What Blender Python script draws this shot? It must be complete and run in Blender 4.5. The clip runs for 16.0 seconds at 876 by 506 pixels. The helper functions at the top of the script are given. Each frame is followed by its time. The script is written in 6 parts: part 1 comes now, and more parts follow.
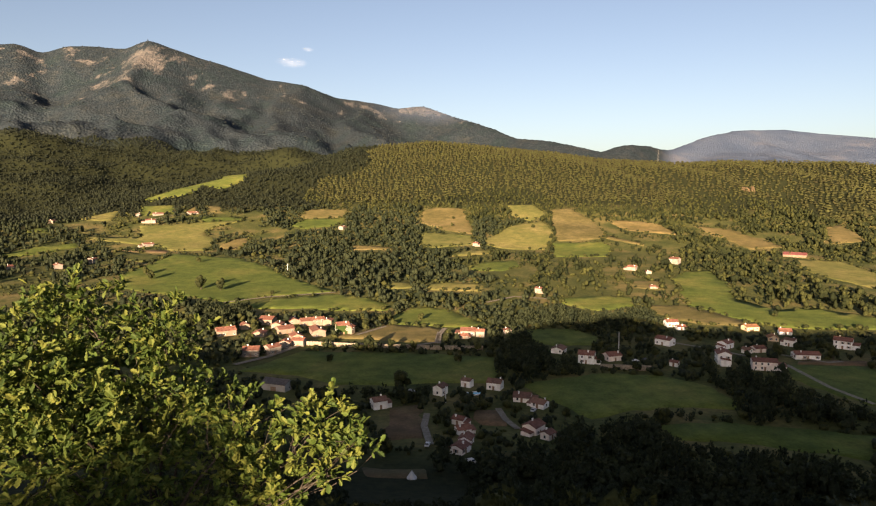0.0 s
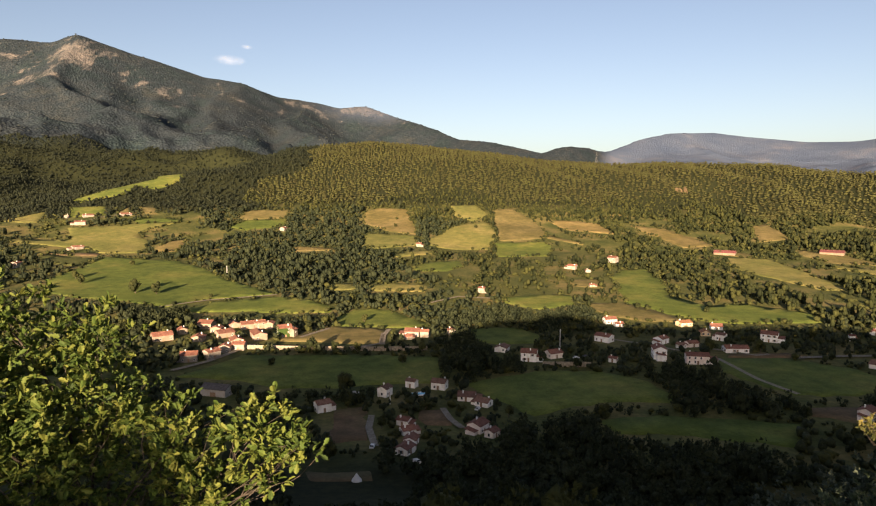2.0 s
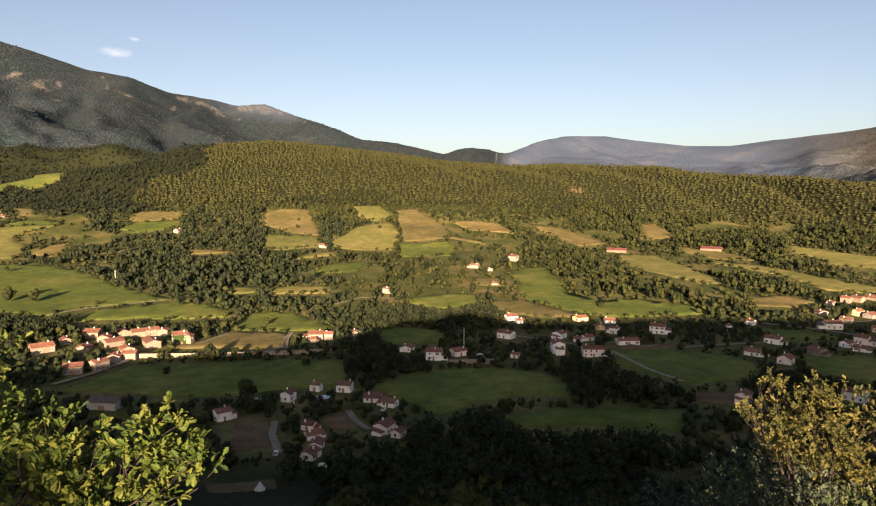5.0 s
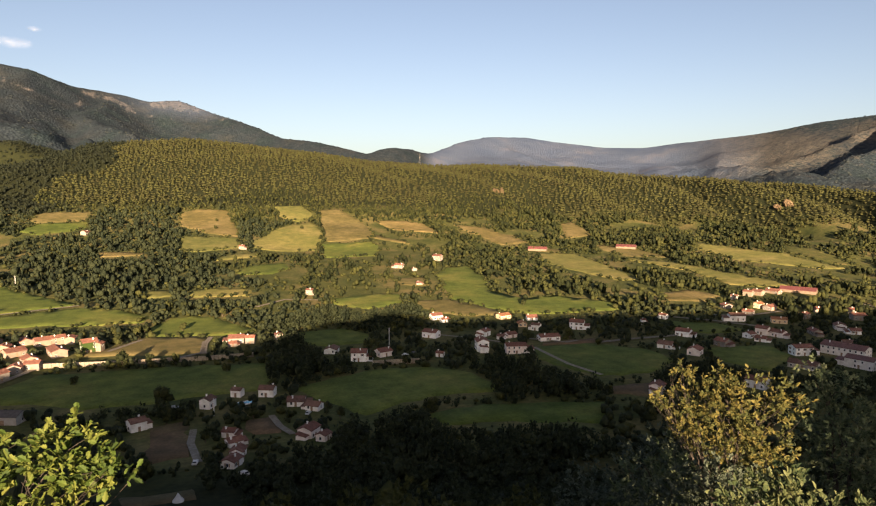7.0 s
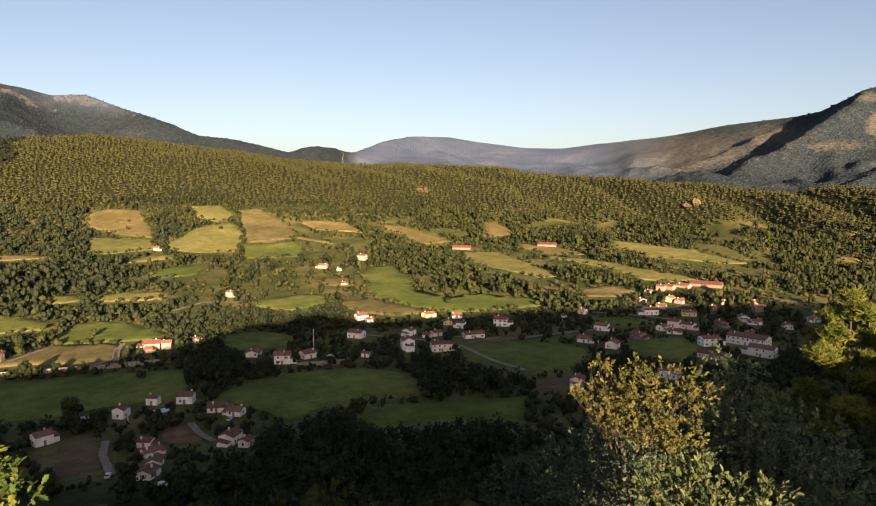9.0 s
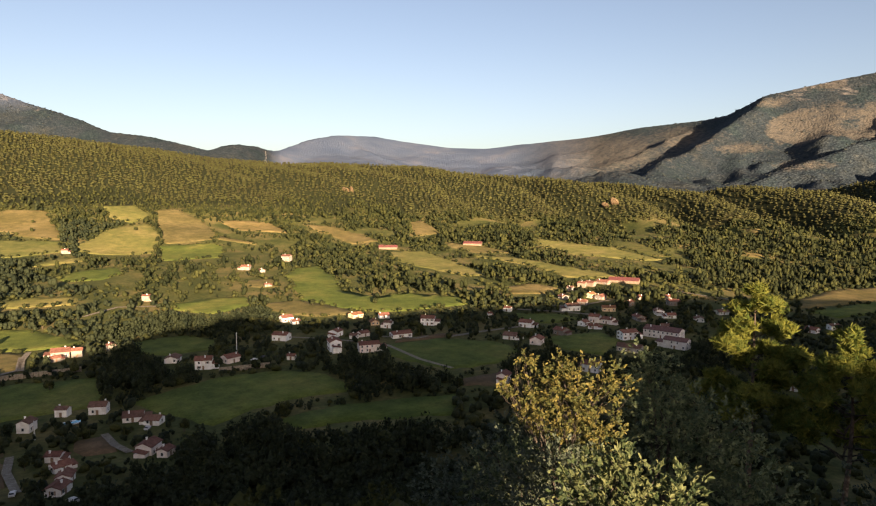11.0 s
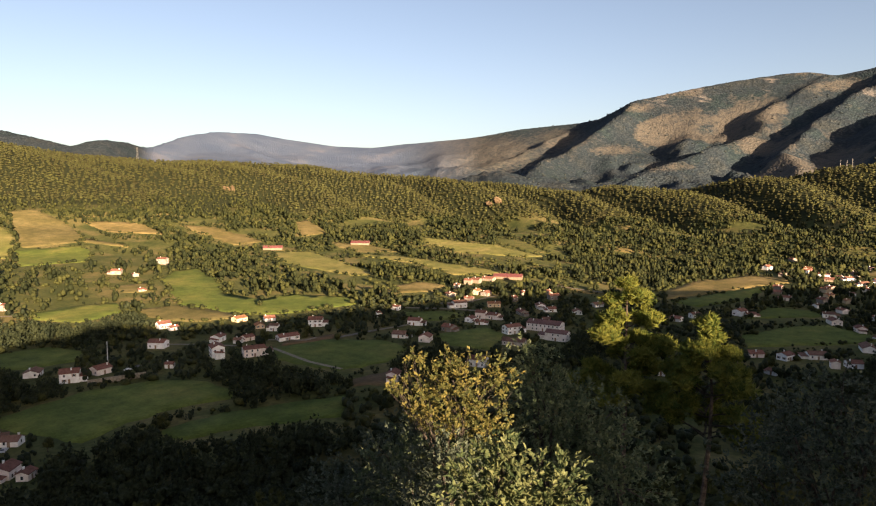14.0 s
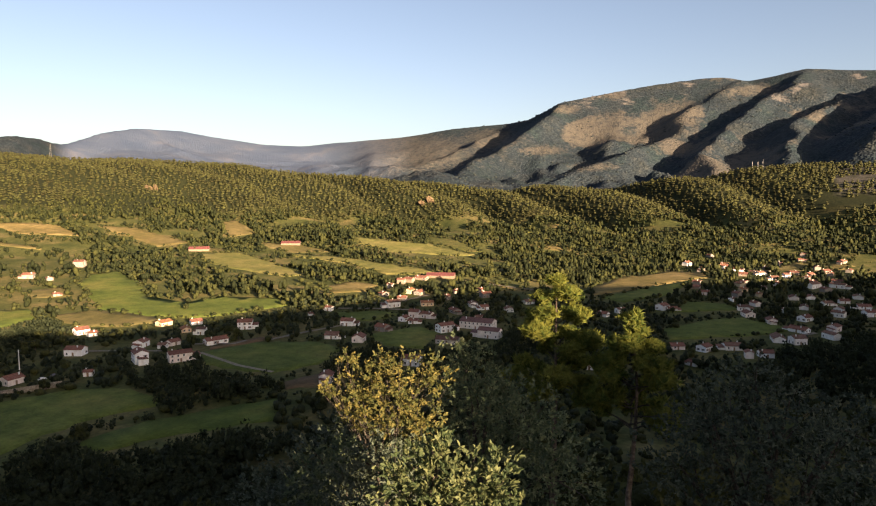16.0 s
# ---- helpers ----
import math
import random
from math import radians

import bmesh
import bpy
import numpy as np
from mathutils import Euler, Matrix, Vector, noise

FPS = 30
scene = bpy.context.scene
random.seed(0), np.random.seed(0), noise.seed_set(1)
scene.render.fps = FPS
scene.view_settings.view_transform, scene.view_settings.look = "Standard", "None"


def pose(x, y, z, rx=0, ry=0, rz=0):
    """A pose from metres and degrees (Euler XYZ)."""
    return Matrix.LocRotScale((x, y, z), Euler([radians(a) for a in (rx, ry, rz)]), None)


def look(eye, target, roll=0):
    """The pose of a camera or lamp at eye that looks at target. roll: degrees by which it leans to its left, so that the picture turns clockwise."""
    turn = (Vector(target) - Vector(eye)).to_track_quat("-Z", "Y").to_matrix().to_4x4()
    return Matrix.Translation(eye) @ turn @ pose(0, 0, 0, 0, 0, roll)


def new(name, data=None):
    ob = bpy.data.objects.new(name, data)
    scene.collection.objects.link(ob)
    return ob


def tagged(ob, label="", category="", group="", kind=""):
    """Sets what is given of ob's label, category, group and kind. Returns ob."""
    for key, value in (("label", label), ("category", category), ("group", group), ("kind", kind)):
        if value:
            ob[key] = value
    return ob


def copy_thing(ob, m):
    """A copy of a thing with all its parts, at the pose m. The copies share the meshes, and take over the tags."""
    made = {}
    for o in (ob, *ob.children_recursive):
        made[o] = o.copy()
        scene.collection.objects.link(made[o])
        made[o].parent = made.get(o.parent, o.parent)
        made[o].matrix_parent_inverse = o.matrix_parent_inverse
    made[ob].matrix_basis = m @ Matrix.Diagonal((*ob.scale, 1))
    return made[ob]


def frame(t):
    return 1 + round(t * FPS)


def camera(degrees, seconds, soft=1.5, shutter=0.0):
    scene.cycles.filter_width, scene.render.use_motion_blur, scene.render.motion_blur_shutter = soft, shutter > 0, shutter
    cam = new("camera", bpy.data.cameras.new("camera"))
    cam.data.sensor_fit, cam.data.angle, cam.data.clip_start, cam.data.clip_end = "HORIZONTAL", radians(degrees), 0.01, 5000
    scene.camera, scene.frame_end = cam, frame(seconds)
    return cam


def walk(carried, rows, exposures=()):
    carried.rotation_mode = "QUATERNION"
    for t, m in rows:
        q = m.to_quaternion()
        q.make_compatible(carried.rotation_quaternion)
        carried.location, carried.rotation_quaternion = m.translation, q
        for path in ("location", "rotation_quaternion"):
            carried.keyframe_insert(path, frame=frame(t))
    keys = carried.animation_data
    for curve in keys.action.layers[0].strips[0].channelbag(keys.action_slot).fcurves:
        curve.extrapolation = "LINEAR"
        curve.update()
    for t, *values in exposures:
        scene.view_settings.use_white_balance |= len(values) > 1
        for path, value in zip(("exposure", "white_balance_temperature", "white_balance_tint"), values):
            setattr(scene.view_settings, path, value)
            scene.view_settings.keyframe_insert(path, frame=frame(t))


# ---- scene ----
# The camera stands at a lookout and turns to the right; metres, eye 100 m above the valley floor.
cam = camera(67.83, 16.0, 1.2)
TURN = [(0.0, 0.0, -5.14), (0.5, -1.14, -5.13), (1.0, -2.36, -5.12), (1.5, -3.56, -5.10), (2.0, -4.98, -5.09),
        (2.5, -6.25, -5.09), (3.0, -7.61, -5.08), (3.5, -8.90, -5.06), (4.0, -10.33, -5.05), (6.5, -18.44, -5.07),
        (7.0, -20.11, -5.06), (7.5, -21.65, -5.07), (8.0, -23.38, -5.08), (8.5, -25.03, -5.11), (9.0, -26.74, -5.13),
        (11.5, -34.87, -5.18), (12.0, -36.56, -5.20), (12.5, -38.15, -5.22), (13.0, -39.88, -5.23), (13.5, -41.45, -5.24),
        (14.0, -43.09, -5.24), (14.5, -44.63, -5.25), (15.0, -46.23, -5.26), (15.5, -47.61, -5.28), (16.0, -49.02, -5.30)]
EYE = 100.0
walk(cam, [(t, pose(0.04 * t / 16, 0, EYE, 90 + p, 0, y)) for t, y, p in TURN], [(0.0, 2.04, 7500, 20), (8.0, 2.06, 7500, 20), (16.0, 2.31, 7500, 20)])

# ---- light: a low evening sun behind the lookout ----
SUN_AZ, SUN_EL = 195.0, 10.2          # where the sun stands, clockwise from ahead
world = bpy.data.worlds.new("world")
scene.world = world
world.use_nodes = True
wn = world.node_tree.nodes
sky = wn.new("ShaderNodeTexSky")
sky.sky_type = "NISHITA"
sky.sun_disc = False
sky.sun_elevation, sky.sun_rotation = radians(SUN_EL), radians(SUN_AZ)
sky.air_density, sky.dust_density, sky.ozone_density = 0.68, 1.7, 0.8
world.node_tree.links.new(sky.outputs[0], wn["Background"].inputs[0])
wn["Background"].inputs[1].default_value = 0.050
sun = new("sun", bpy.data.lights.new("sun", "SUN"))
sun.data.energy, sun.data.angle, sun.data.color = 5.0, radians(0.5), (1.0, 0.82, 0.59)
a, e = radians(SUN_AZ), radians(SUN_EL)
sun.matrix_world = look((500 * math.sin(a), 500 * math.cos(a), 300), (500 * math.sin(a) - math.sin(a) * math.cos(e), 500 * math.cos(a) - math.cos(a) * math.cos(e), 300 - math.sin(e)))
# ---- the lie of the land ----
rng = np.random.default_rng(7)


def lattice(ix, iy, seed):
    h = (ix.astype(np.int64) * 374761393 + iy.astype(np.int64) * 668265263 + seed * 1442695041) & 0x7FFFFFFF
    h = ((h ^ (h >> 13)) * 1274126177) & 0x7FFFFFFF
    return ((h ^ (h >> 16)) & 0xFFFF) / 65535.0


def value_noise(x, y, seed=0):
    ix, iy = np.floor(x), np.floor(y)
    fx, fy = x - ix, y - iy
    fx, fy = fx * fx * (3 - 2 * fx), fy * fy * (3 - 2 * fy)
    a0 = lattice(ix, iy, seed) * (1 - fx) + lattice(ix + 1, iy, seed) * fx
    a1 = lattice(ix, iy + 1, seed) * (1 - fx) + lattice(ix + 1, iy + 1, seed) * fx
    return a0 * (1 - fy) + a1 * fy


def fbm(x, y, size, octaves=4, seed=0):
    """Noise from -1 to 1 whose largest features are size metres across."""
    total, amp, norm = 0.0, 1.0, 0.0
    for k in range(octaves):
        total = total + amp * (2 * value_noise(x / size * 2 ** k + 17.3 * k, y / size * 2 ** k - 9.1 * k, seed + k) - 1)
        norm, amp = norm + amp, amp * 0.5
    return total / norm


def ridged(x, y, size, octaves=4, seed=0):
    total, amp, norm = 0.0, 1.0, 0.0
    for k in range(octaves):
        total = total + amp * (1 - np.abs(4 * value_noise(x / size * 2 ** k + 5.7 * k, y / size * 2 ** k, seed + k) - 2))
        norm, amp = norm + amp, amp * 0.5
    return total / norm


# heights of the valley side at these distances from the lookout, bearing by bearing
BEARING = [-60, -30, -20, -10, 0, 10, 20, 30, 40, 50, 58, 66, 75, 90, 110]
STEPS = [300, 520, 680, 900, 1080, 1250]
SIDE = [[0, 1, 12, 26, 50, 62], [0, 1, 11, 25, 52, 64], [0, 1, 11, 25, 55, 92], [0, 1, 11, 24, 54, 94], [0, 1, 12, 25, 54, 96],
        [0, 1, 12, 25, 53, 95], [0, 1, 12, 25, 53, 92], [0, 1, 11, 24, 50, 86], [0, 1, 9, 21, 46, 78], [0, 0, 6, 18, 42, 74],
        [0, 0, 3, 10, 38, 72], [0, 0, 2, 6, 40, 76], [0, 0, 2, 6, 42, 82], [0, 0, 3, 10, 42, 90], [0, 0, 3, 10, 42, 90]]
# the near wooded ridge: bearing, rise in degrees seen from the lookout, distance
RIDGE = [(-60, -2.0, 1290), (-34, -1.5, 1290), (-28, -0.6, 1320), (-22.5, 1.0, 1430), (-16.4, 2.6, 1580), (-9.8, 4.1, 1690), (-5.0, 4.6, 1700), (-0.7, 4.9, 1660),
         (3.7, 4.6, 1650), (8.0, 4.0, 1640), (14.1, 3.2, 1640), (19.5, 2.8, 1620), (23.7, 3.0, 1600), (29.0, 2.7, 1580), (33.8, 2.3, 1560),
         (38.5, 1.9, 1540), (45.0, 1.5, 1500), (51.0, 0.9, 1480), (54.7, 0.6, 1460), (59.4, 0.8, 1450), (66.3, 1.2, 1440), (72.7, 1.8, 1430),
         (76.7, 1.9, 1430), (82.7, 2.1, 1450), (110, 2.2, 1500)]
# the skyline behind it
SKYLINE = [(-60, 9.0, 4200), (-33.3, 10.6, 4200), (-32.3, 10.8, 4200), (-30.7, 10.3, 4200), (-29.1, 11.0, 4200), (-26.8, 11.2, 4200), (-25.1, 11.2, 4150),
           (-23.3, 12.0, 4100), (-20.8, 11.3, 4100), (-17.9, 10.5, 4100), (-14.4, 9.5, 4100), (-11.6, 9.2, 4100), (-8.8, 8.3, 4200), (-5.3, 7.9, 4400),
           (-3.6, 7.4, 4400), (-1.2, 7.6, 4450), (0.8, 6.9, 4350), (4.9, 5.7, 4000), (6.2, 5.1, 3850), (7.0, 4.85, 3750), (9.3, 4.68, 3500), (12.2, 4.05, 3250),
           (14.1, 3.6, 3100), (15.0, 3.95, 3120), (16.2, 4.2, 3150), (17.9, 4.05, 3350), (19.2, 3.65, 3550), (20.2, 3.95, 3700), (22.0, 4.65, 3950), (24.4, 5.1, 4200),
           (27.5, 5.05, 4450), (30.5, 4.5, 4500),
           (34.3, 4.0, 4500), (37.5, 3.9, 4500), (40.6, 4.3, 4500), (43.7, 4.6, 4450), (47.0, 5.0, 4400), (50.5, 5.5, 4300), (54.9, 5.9, 4200),
           (57.0, 6.3, 4000), (59.3, 7.6, 3800), (63.9, 8.3, 3900), (66.6, 8.7, 3950), (70.4, 9.1, 4000), (72.4, 9.1, 4000), (74.1, 8.7, 4050),
           (77.8, 9.3, 4000), (82.4, 8.7, 4000), (110, 8.0, 4000)]
# the wooded foothills between the ridge and the western mountain: bearing, rise
FOOTHILL = [(-60, 4.6), (-34, 4.6), (-30, 5.0), (-26, 4.6), (-21, 4.7), (-17, 4.3), (-13, 4.9), (-8, 4.6), (-4, 4.2)]
# gullies that run down the pine hill, slanting to the east: bearing at the ridge, depth
GULLIES = [(12.5, 12), (19.5, 14), (27.0, 15), (35.3, 30), (43.2, 34), (51.0, 36), (59.5, 30), (67.0, 18)]
# spurs that run down from the skyline: bearing, rise, distance
SPURS = [[(72.9, 8.8, 3950), (68.4, 5.0, 3250), (59.4, 1.3, 2450)], [(77.8, 9.1, 3950), (72.2, 5.5, 3200), (71.5, 2.0, 2500)],
         [(84.0, 8.4, 3950), (78.0, 5.7, 3100), (76.7, 2.4, 2400)], [(59.3, 7.5, 3780), (56.1, 4.5, 3200), (49.8, 1.2, 2600)],
         # the spur from bearing 88 is added out of view to shade the slope
         [(88.0, 9.4, 3500), (85.0, 6.8, 2950), (83.0, 4.0, 2500)], [(54.9, 5.8, 4150), (47.8, 2.6, 3300), (44.0, 1.2, 2900)],
         [(-23.3, 11.9, 4080), (-25.0, 8.9, 3600), (-21.0, 6.6, 3100), (-17.2, 4.7, 2600)], [(-11.6, 9.1, 4080), (-14.4, 6.8, 3400), (-12.6, 4.6, 2700)],
         [(-5.3, 7.7, 4380), (-8.0, 6.0, 3600), (-5.0, 4.8, 2900)], [(24.4, 4.9, 4480), (28.0, 3.6, 3800)]]
# height of the lookout's own hill at its unseen crest, across the sunlight, set for the shade it casts
CREST_ACROSS = [-600, -300, -205, -135, -66, -38, -14, -9, -2.75, -2.42, -2.2, 3, 5, 6.5, 10, 14, 30, 62, 187, 281, 435, 525, 700, 1100]
SHADE_CREST_TOP = [60, 70, 76, 82, 93, 103, 105, 107.0, 109.7, 109.4, 105.3, 106.6, 107.6, 110, 110, 108.8, 107, 102, 106, 106, 104, 96, 80, 60]


def polar(az, rise, dist):
    return dist * math.sin(radians(az)), dist * math.cos(radians(az)), EYE + dist * math.tan(radians(rise))


GA = np.arange(-60, 110.01, 0.5)
GD = np.concatenate([np.arange(0, 400, 10), np.arange(400, 2000, 10), np.arange(2000, 5001, 20)]).astype(float)


def build_table():
    side = np.array([np.interp(GA, BEARING, [row[j] for row in SIDE]) for j in range(len(STEPS))])
    r = np.array(RIDGE)
    s = np.array(SKYLINE)
    rd, rz = np.interp(GA, r[:, 0], r[:, 2]), EYE - 10 + np.interp(GA, r[:, 0], r[:, 2] * np.tan(np.radians(r[:, 1])))
    sd, sz = np.interp(GA, s[:, 0], s[:, 2]), EYE + np.interp(GA, s[:, 0], s[:, 2] * np.tan(np.radians(s[:, 1])))
    foot = EYE - 8 + 2150 * np.tan(np.radians(np.interp(GA, [q[0] for q in FOOTHILL], [q[1] for q in FOOTHILL])))
    out = np.zeros((len(GA), len(GD)))
    for i in range(len(GA)):
        dip = min(rz[i] - 25, EYE + (rd[i] + 450) * 0.02)
        fd = rd[i] + 450
        kd = [0, *STEPS, 0.55 * 1250 + 0.45 * rd[i], rd[i], fd, 0.55 * fd + 0.45 * sd[i], 0.22 * fd + 0.78 * sd[i], sd[i], 5000]
        kz = [0, *side[:, i], 0.40 * side[-1, i] + 0.60 * rz[i], rz[i], dip, 0.80 * dip + 0.20 * sz[i], 0.48 * dip + 0.52 * sz[i], sz[i], sz[i] * 0.7]
        out[i] = np.interp(GD, kd, kz)
        west = np.clip((-4 - GA[i]) / 8, 0, 1)
        if west > 0:
            b = foot[i] + 10
            kd = [0, *STEPS, 0.55 * 1250 + 0.45 * rd[i], rd[i], rd[i] + 170, 2150, 2400, 0.55 * 2400 + 0.45 * sd[i], 0.22 * 2400 + 0.78 * sd[i], sd[i], 5000]
            kz = [0, *side[:, i], 0.40 * side[-1, i] + 0.60 * rz[i], rz[i], rz[i] - 10, foot[i], b, 0.74 * b + 0.26 * sz[i], 0.38 * b + 0.62 * sz[i], sz[i], sz[i] * 0.7]
            out[i] = (1 - west) * out[i] + west * np.interp(GD, kd, kz)
    w = np.array([1, 4, 6, 4, 1]) / 16
    for _ in range(3):
        keep = out[:, GD > 2600].copy()
        p = np.pad(out, ((0, 0), (2, 2)), "edge")
        out = sum(w[k] * p[:, k:k + out.shape[1]] for k in range(5))
        out[:, GD > 2600] = keep
    return out


TABLE = build_table()


def sample_table(az, d):
    fi = np.clip((az - GA[0]) / 0.5, 0, len(GA) - 1.001)
    i = fi.astype(int)
    fi = fi - i
    j = np.clip(np.searchsorted(GD, d, "right") - 1, 0, len(GD) - 2)
    fj = np.clip((d - GD[j]) / (GD[j + 1] - GD[j]), 0, 1)
    return (TABLE[i, j] * (1 - fi) + TABLE[i + 1, j] * fi) * (1 - fj) + (TABLE[i, j + 1] * (1 - fi) + TABLE[i + 1, j + 1] * fi) * fj


SUNWARD = np.array([math.sin(radians(SUN_AZ)), math.cos(radians(SUN_AZ))])


def ground(x, y):
    """Height of the ground at x, y (arrays)."""
    x, y = np.atleast_1d(np.asarray(x, float)), np.atleast_1d(np.asarray(y, float))
    d = np.hypot(x, y)
    az = np.degrees(np.arctan2(x, y))
    front = (az > -60) & (az < 110)
    z = np.where(front, sample_table(np.clip(az, -60, 110), d), 0.0)
    edge = np.clip(np.minimum(az + 60, 110 - az) / 12, 0, 1)
    z = np.where(front, z * edge, 0.0)
    # mountain relief, none at the skyline itself
    crest = np.interp(az, [q[0] for q in SKYLINE], [q[2] for q in SKYLINE])
    far = np.clip((d - 2000) / 500, 0, 1) * np.clip((crest - 100 - d) / 700, 0.07, 1) * edge * np.interp(az, [2, 8, 38, 46], [1, 0.4, 0.4, 1])
    down = az * 65 + 60 * fbm(x, y, 500, 2, 59)
    z = z + far * (60 * (ridged(down, d * 0.30, 330, 3, 63) - 0.45) + 85 * (ridged(x, y, 640, 5, 3) - 0.45) + 34 * fbm(x, y, 170, 4, 11))
    # spurs
    wx, wy = x + 85 * fbm(x, y, 330, 5, 71), y + 85 * fbm(x, y, 330, 5, 83)
    for spur in SPURS:
        pts = [polar(*q) for q in spur]
        best = np.full(x.shape, -1e9)
        for (x0, y0, z0), (x1, y1, z1) in zip(pts, pts[1:]):
            L2 = (x1 - x0) ** 2 + (y1 - y0) ** 2
            k = np.clip(((wx - x0) * (x1 - x0) + (wy - y0) * (y1 - y0)) / L2, 0, 1)
            off = np.hypot(wx - x0 - k * (x1 - x0), wy - y0 - k * (y1 - y0))
            best = np.maximum(best, z0 + k * (z1 - z0) - 0.55 * off - 6)
        best = best + np.where(d > 2000, 12 * fbm(x, y, 120, 3, 5), 0)
        h = np.clip(0.5 + 0.5 * (best - z) / 38, 0, 1)
        z = z * (1 - h) + best * h + 38 * h * (1 - h) * (d > 1900)
    # gentle swells of the hill and the valley
    z = z + np.clip((d - 620) / 300, 0, 1) * np.clip((1900 - d) / 300, 0, 1) * edge * (4.0 * fbm(x, y, 150, 3, 21) + 20 * np.clip((d - 1190) / 160, 0, 1) * np.clip((1680 - d) / 160, 0, 1) * fbm(x, y, 300, 3, 23))
    # gullies of the pine hill and folds of the western foothills
    slant = az + 0.032 * (d - 1550) + 1.6 * fbm(x, y, 260, 2, 53)
    on_hill = np.clip((d - 1040) / 150, 0, 1) * np.clip((1620 - d) / 200, 0, 1) * edge
    for bearing, deep in GULLIES:
        z = z - deep * on_hill * np.exp(-((slant - bearing) / 1.9) ** 2)
    z = z + 16 * on_hill * np.clip((az - 28) / 8, 0, 1) * np.clip((d - 1100) / 150, 0, 1) * 0.6
    folds = np.clip((d - 1380) / 250, 0, 1) * np.clip((2700 - d) / 300, 0, 1) * np.clip((-7 - az) / 6, 0, 1) * edge
    z = z + folds * (46 * (ridged(x, y, 420, 3, 37) - 0.5) + 12 * fbm(x, y, 110, 3, 39))
    # the lookout's own hill, with its unseen crest, shaped to cast shade, behind the camera
    u = -(x * SUNWARD[0] + y * SUNWARD[1])
    s = x * SUNWARD[1] * -1 + y * SUNWARD[0] * 1
    top = np.interp(s, CREST_ACROSS, SHADE_CREST_TOP)
    even = np.interp(s, [-600, -300, -205, -135, -66, -38, 30, 62, 187, 281, 435, 525, 700, 1100], [60, 70, 76, 82, 93, 103, 104, 102, 106, 106, 104, 96, 80, 60])
    # towards the valley it falls away on both sides of the lookout
    ahead = x * math.sin(radians(48)) + y * math.cos(radians(48))
    v = np.maximum(u, u + (ahead - u) * np.clip((108 - az) / 16, 0, 1) * (az > -60))
    top = even + (top - even) * np.clip((-v - 18) / 25, 0, 1)
    fall = np.interp(v, [-900, -400, -60, -30, -8, 4, 12, 40, 110, 190, 270], [0.0, 0.7, 1.0, 0.938, 0.912, 0.90, 0.855, 0.70, 0.33, 0.07, 0.0])
    z = np.maximum(z, top * fall + 0.8 * fbm(x, y, 25, 3, 31) * np.clip(fall * 3, 0, 1) * np.clip(np.hypot(x, y) / 10, 0, 1))
    # the knoll on which the lookout stands
    return np.maximum(z, 98.3 - 0.6 * np.maximum(0, d - 1.6))


def height(x, y):
    return float(ground(x, y)[0])
# ---- materials ----
def material(name, rough=0.9, spec=0.2):
    m = bpy.data.materials.new(name)
    m.use_nodes = True
    b = m.node_tree.nodes["Principled BSDF"]
    b.inputs["Roughness"].default_value = rough
    b.inputs["Specular IOR Level"].default_value = spec
    return m, m.node_tree.nodes, m.node_tree.links, b


def node(nodes, kind, **values):
    n = nodes.new(kind)
    for key, value in values.items():
        n.inputs[key].default_value = value
    return n


def noise_of(nodes, links, size, detail=4.0, coord=None, rough=0.6):
    """Noise with features size metres across, in world metres."""
    n = node(nodes, "ShaderNodeTexNoise", Scale=1.0 / size, Detail=detail, Roughness=rough)
    if coord is None:
        coord = nodes.new("ShaderNodeNewGeometry").outputs["Position"]
    links.new(coord, n.inputs["Vector"])
    return n


def ramp(nodes, links, fac, stops):
    r = nodes.new("ShaderNodeValToRGB")
    while len(r.color_ramp.elements) < len(stops):
        r.color_ramp.elements.new(0.5)
    for el, (p, c) in zip(r.color_ramp.elements, stops):
        el.position, el.color = p, (*c, 1)
    links.new(fac, r.inputs[0])
    return r


def mix(nodes, links, fac, one, two, kind="MIX"):
    m = nodes.new("ShaderNodeMix")
    m.data_type, m.blend_type = "RGBA", kind
    for sock, v in ((m.inputs[0], fac), (m.inputs[6], one), (m.inputs[7], two)):
        if isinstance(v, bpy.types.NodeSocket):
            links.new(v, sock)
        else:
            sock.default_value = v if isinstance(v, float) else (*v, 1)
    return m.outputs[2]


def bump(nodes, links, b, height_out, strength, dist):
    n = nodes.new("ShaderNodeBump")
    n.inputs["Strength"].default_value, n.inputs["Distance"].default_value = strength, dist
    links.new(height_out, n.inputs["Height"])
    links.new(n.outputs[0], b.inputs["Normal"])


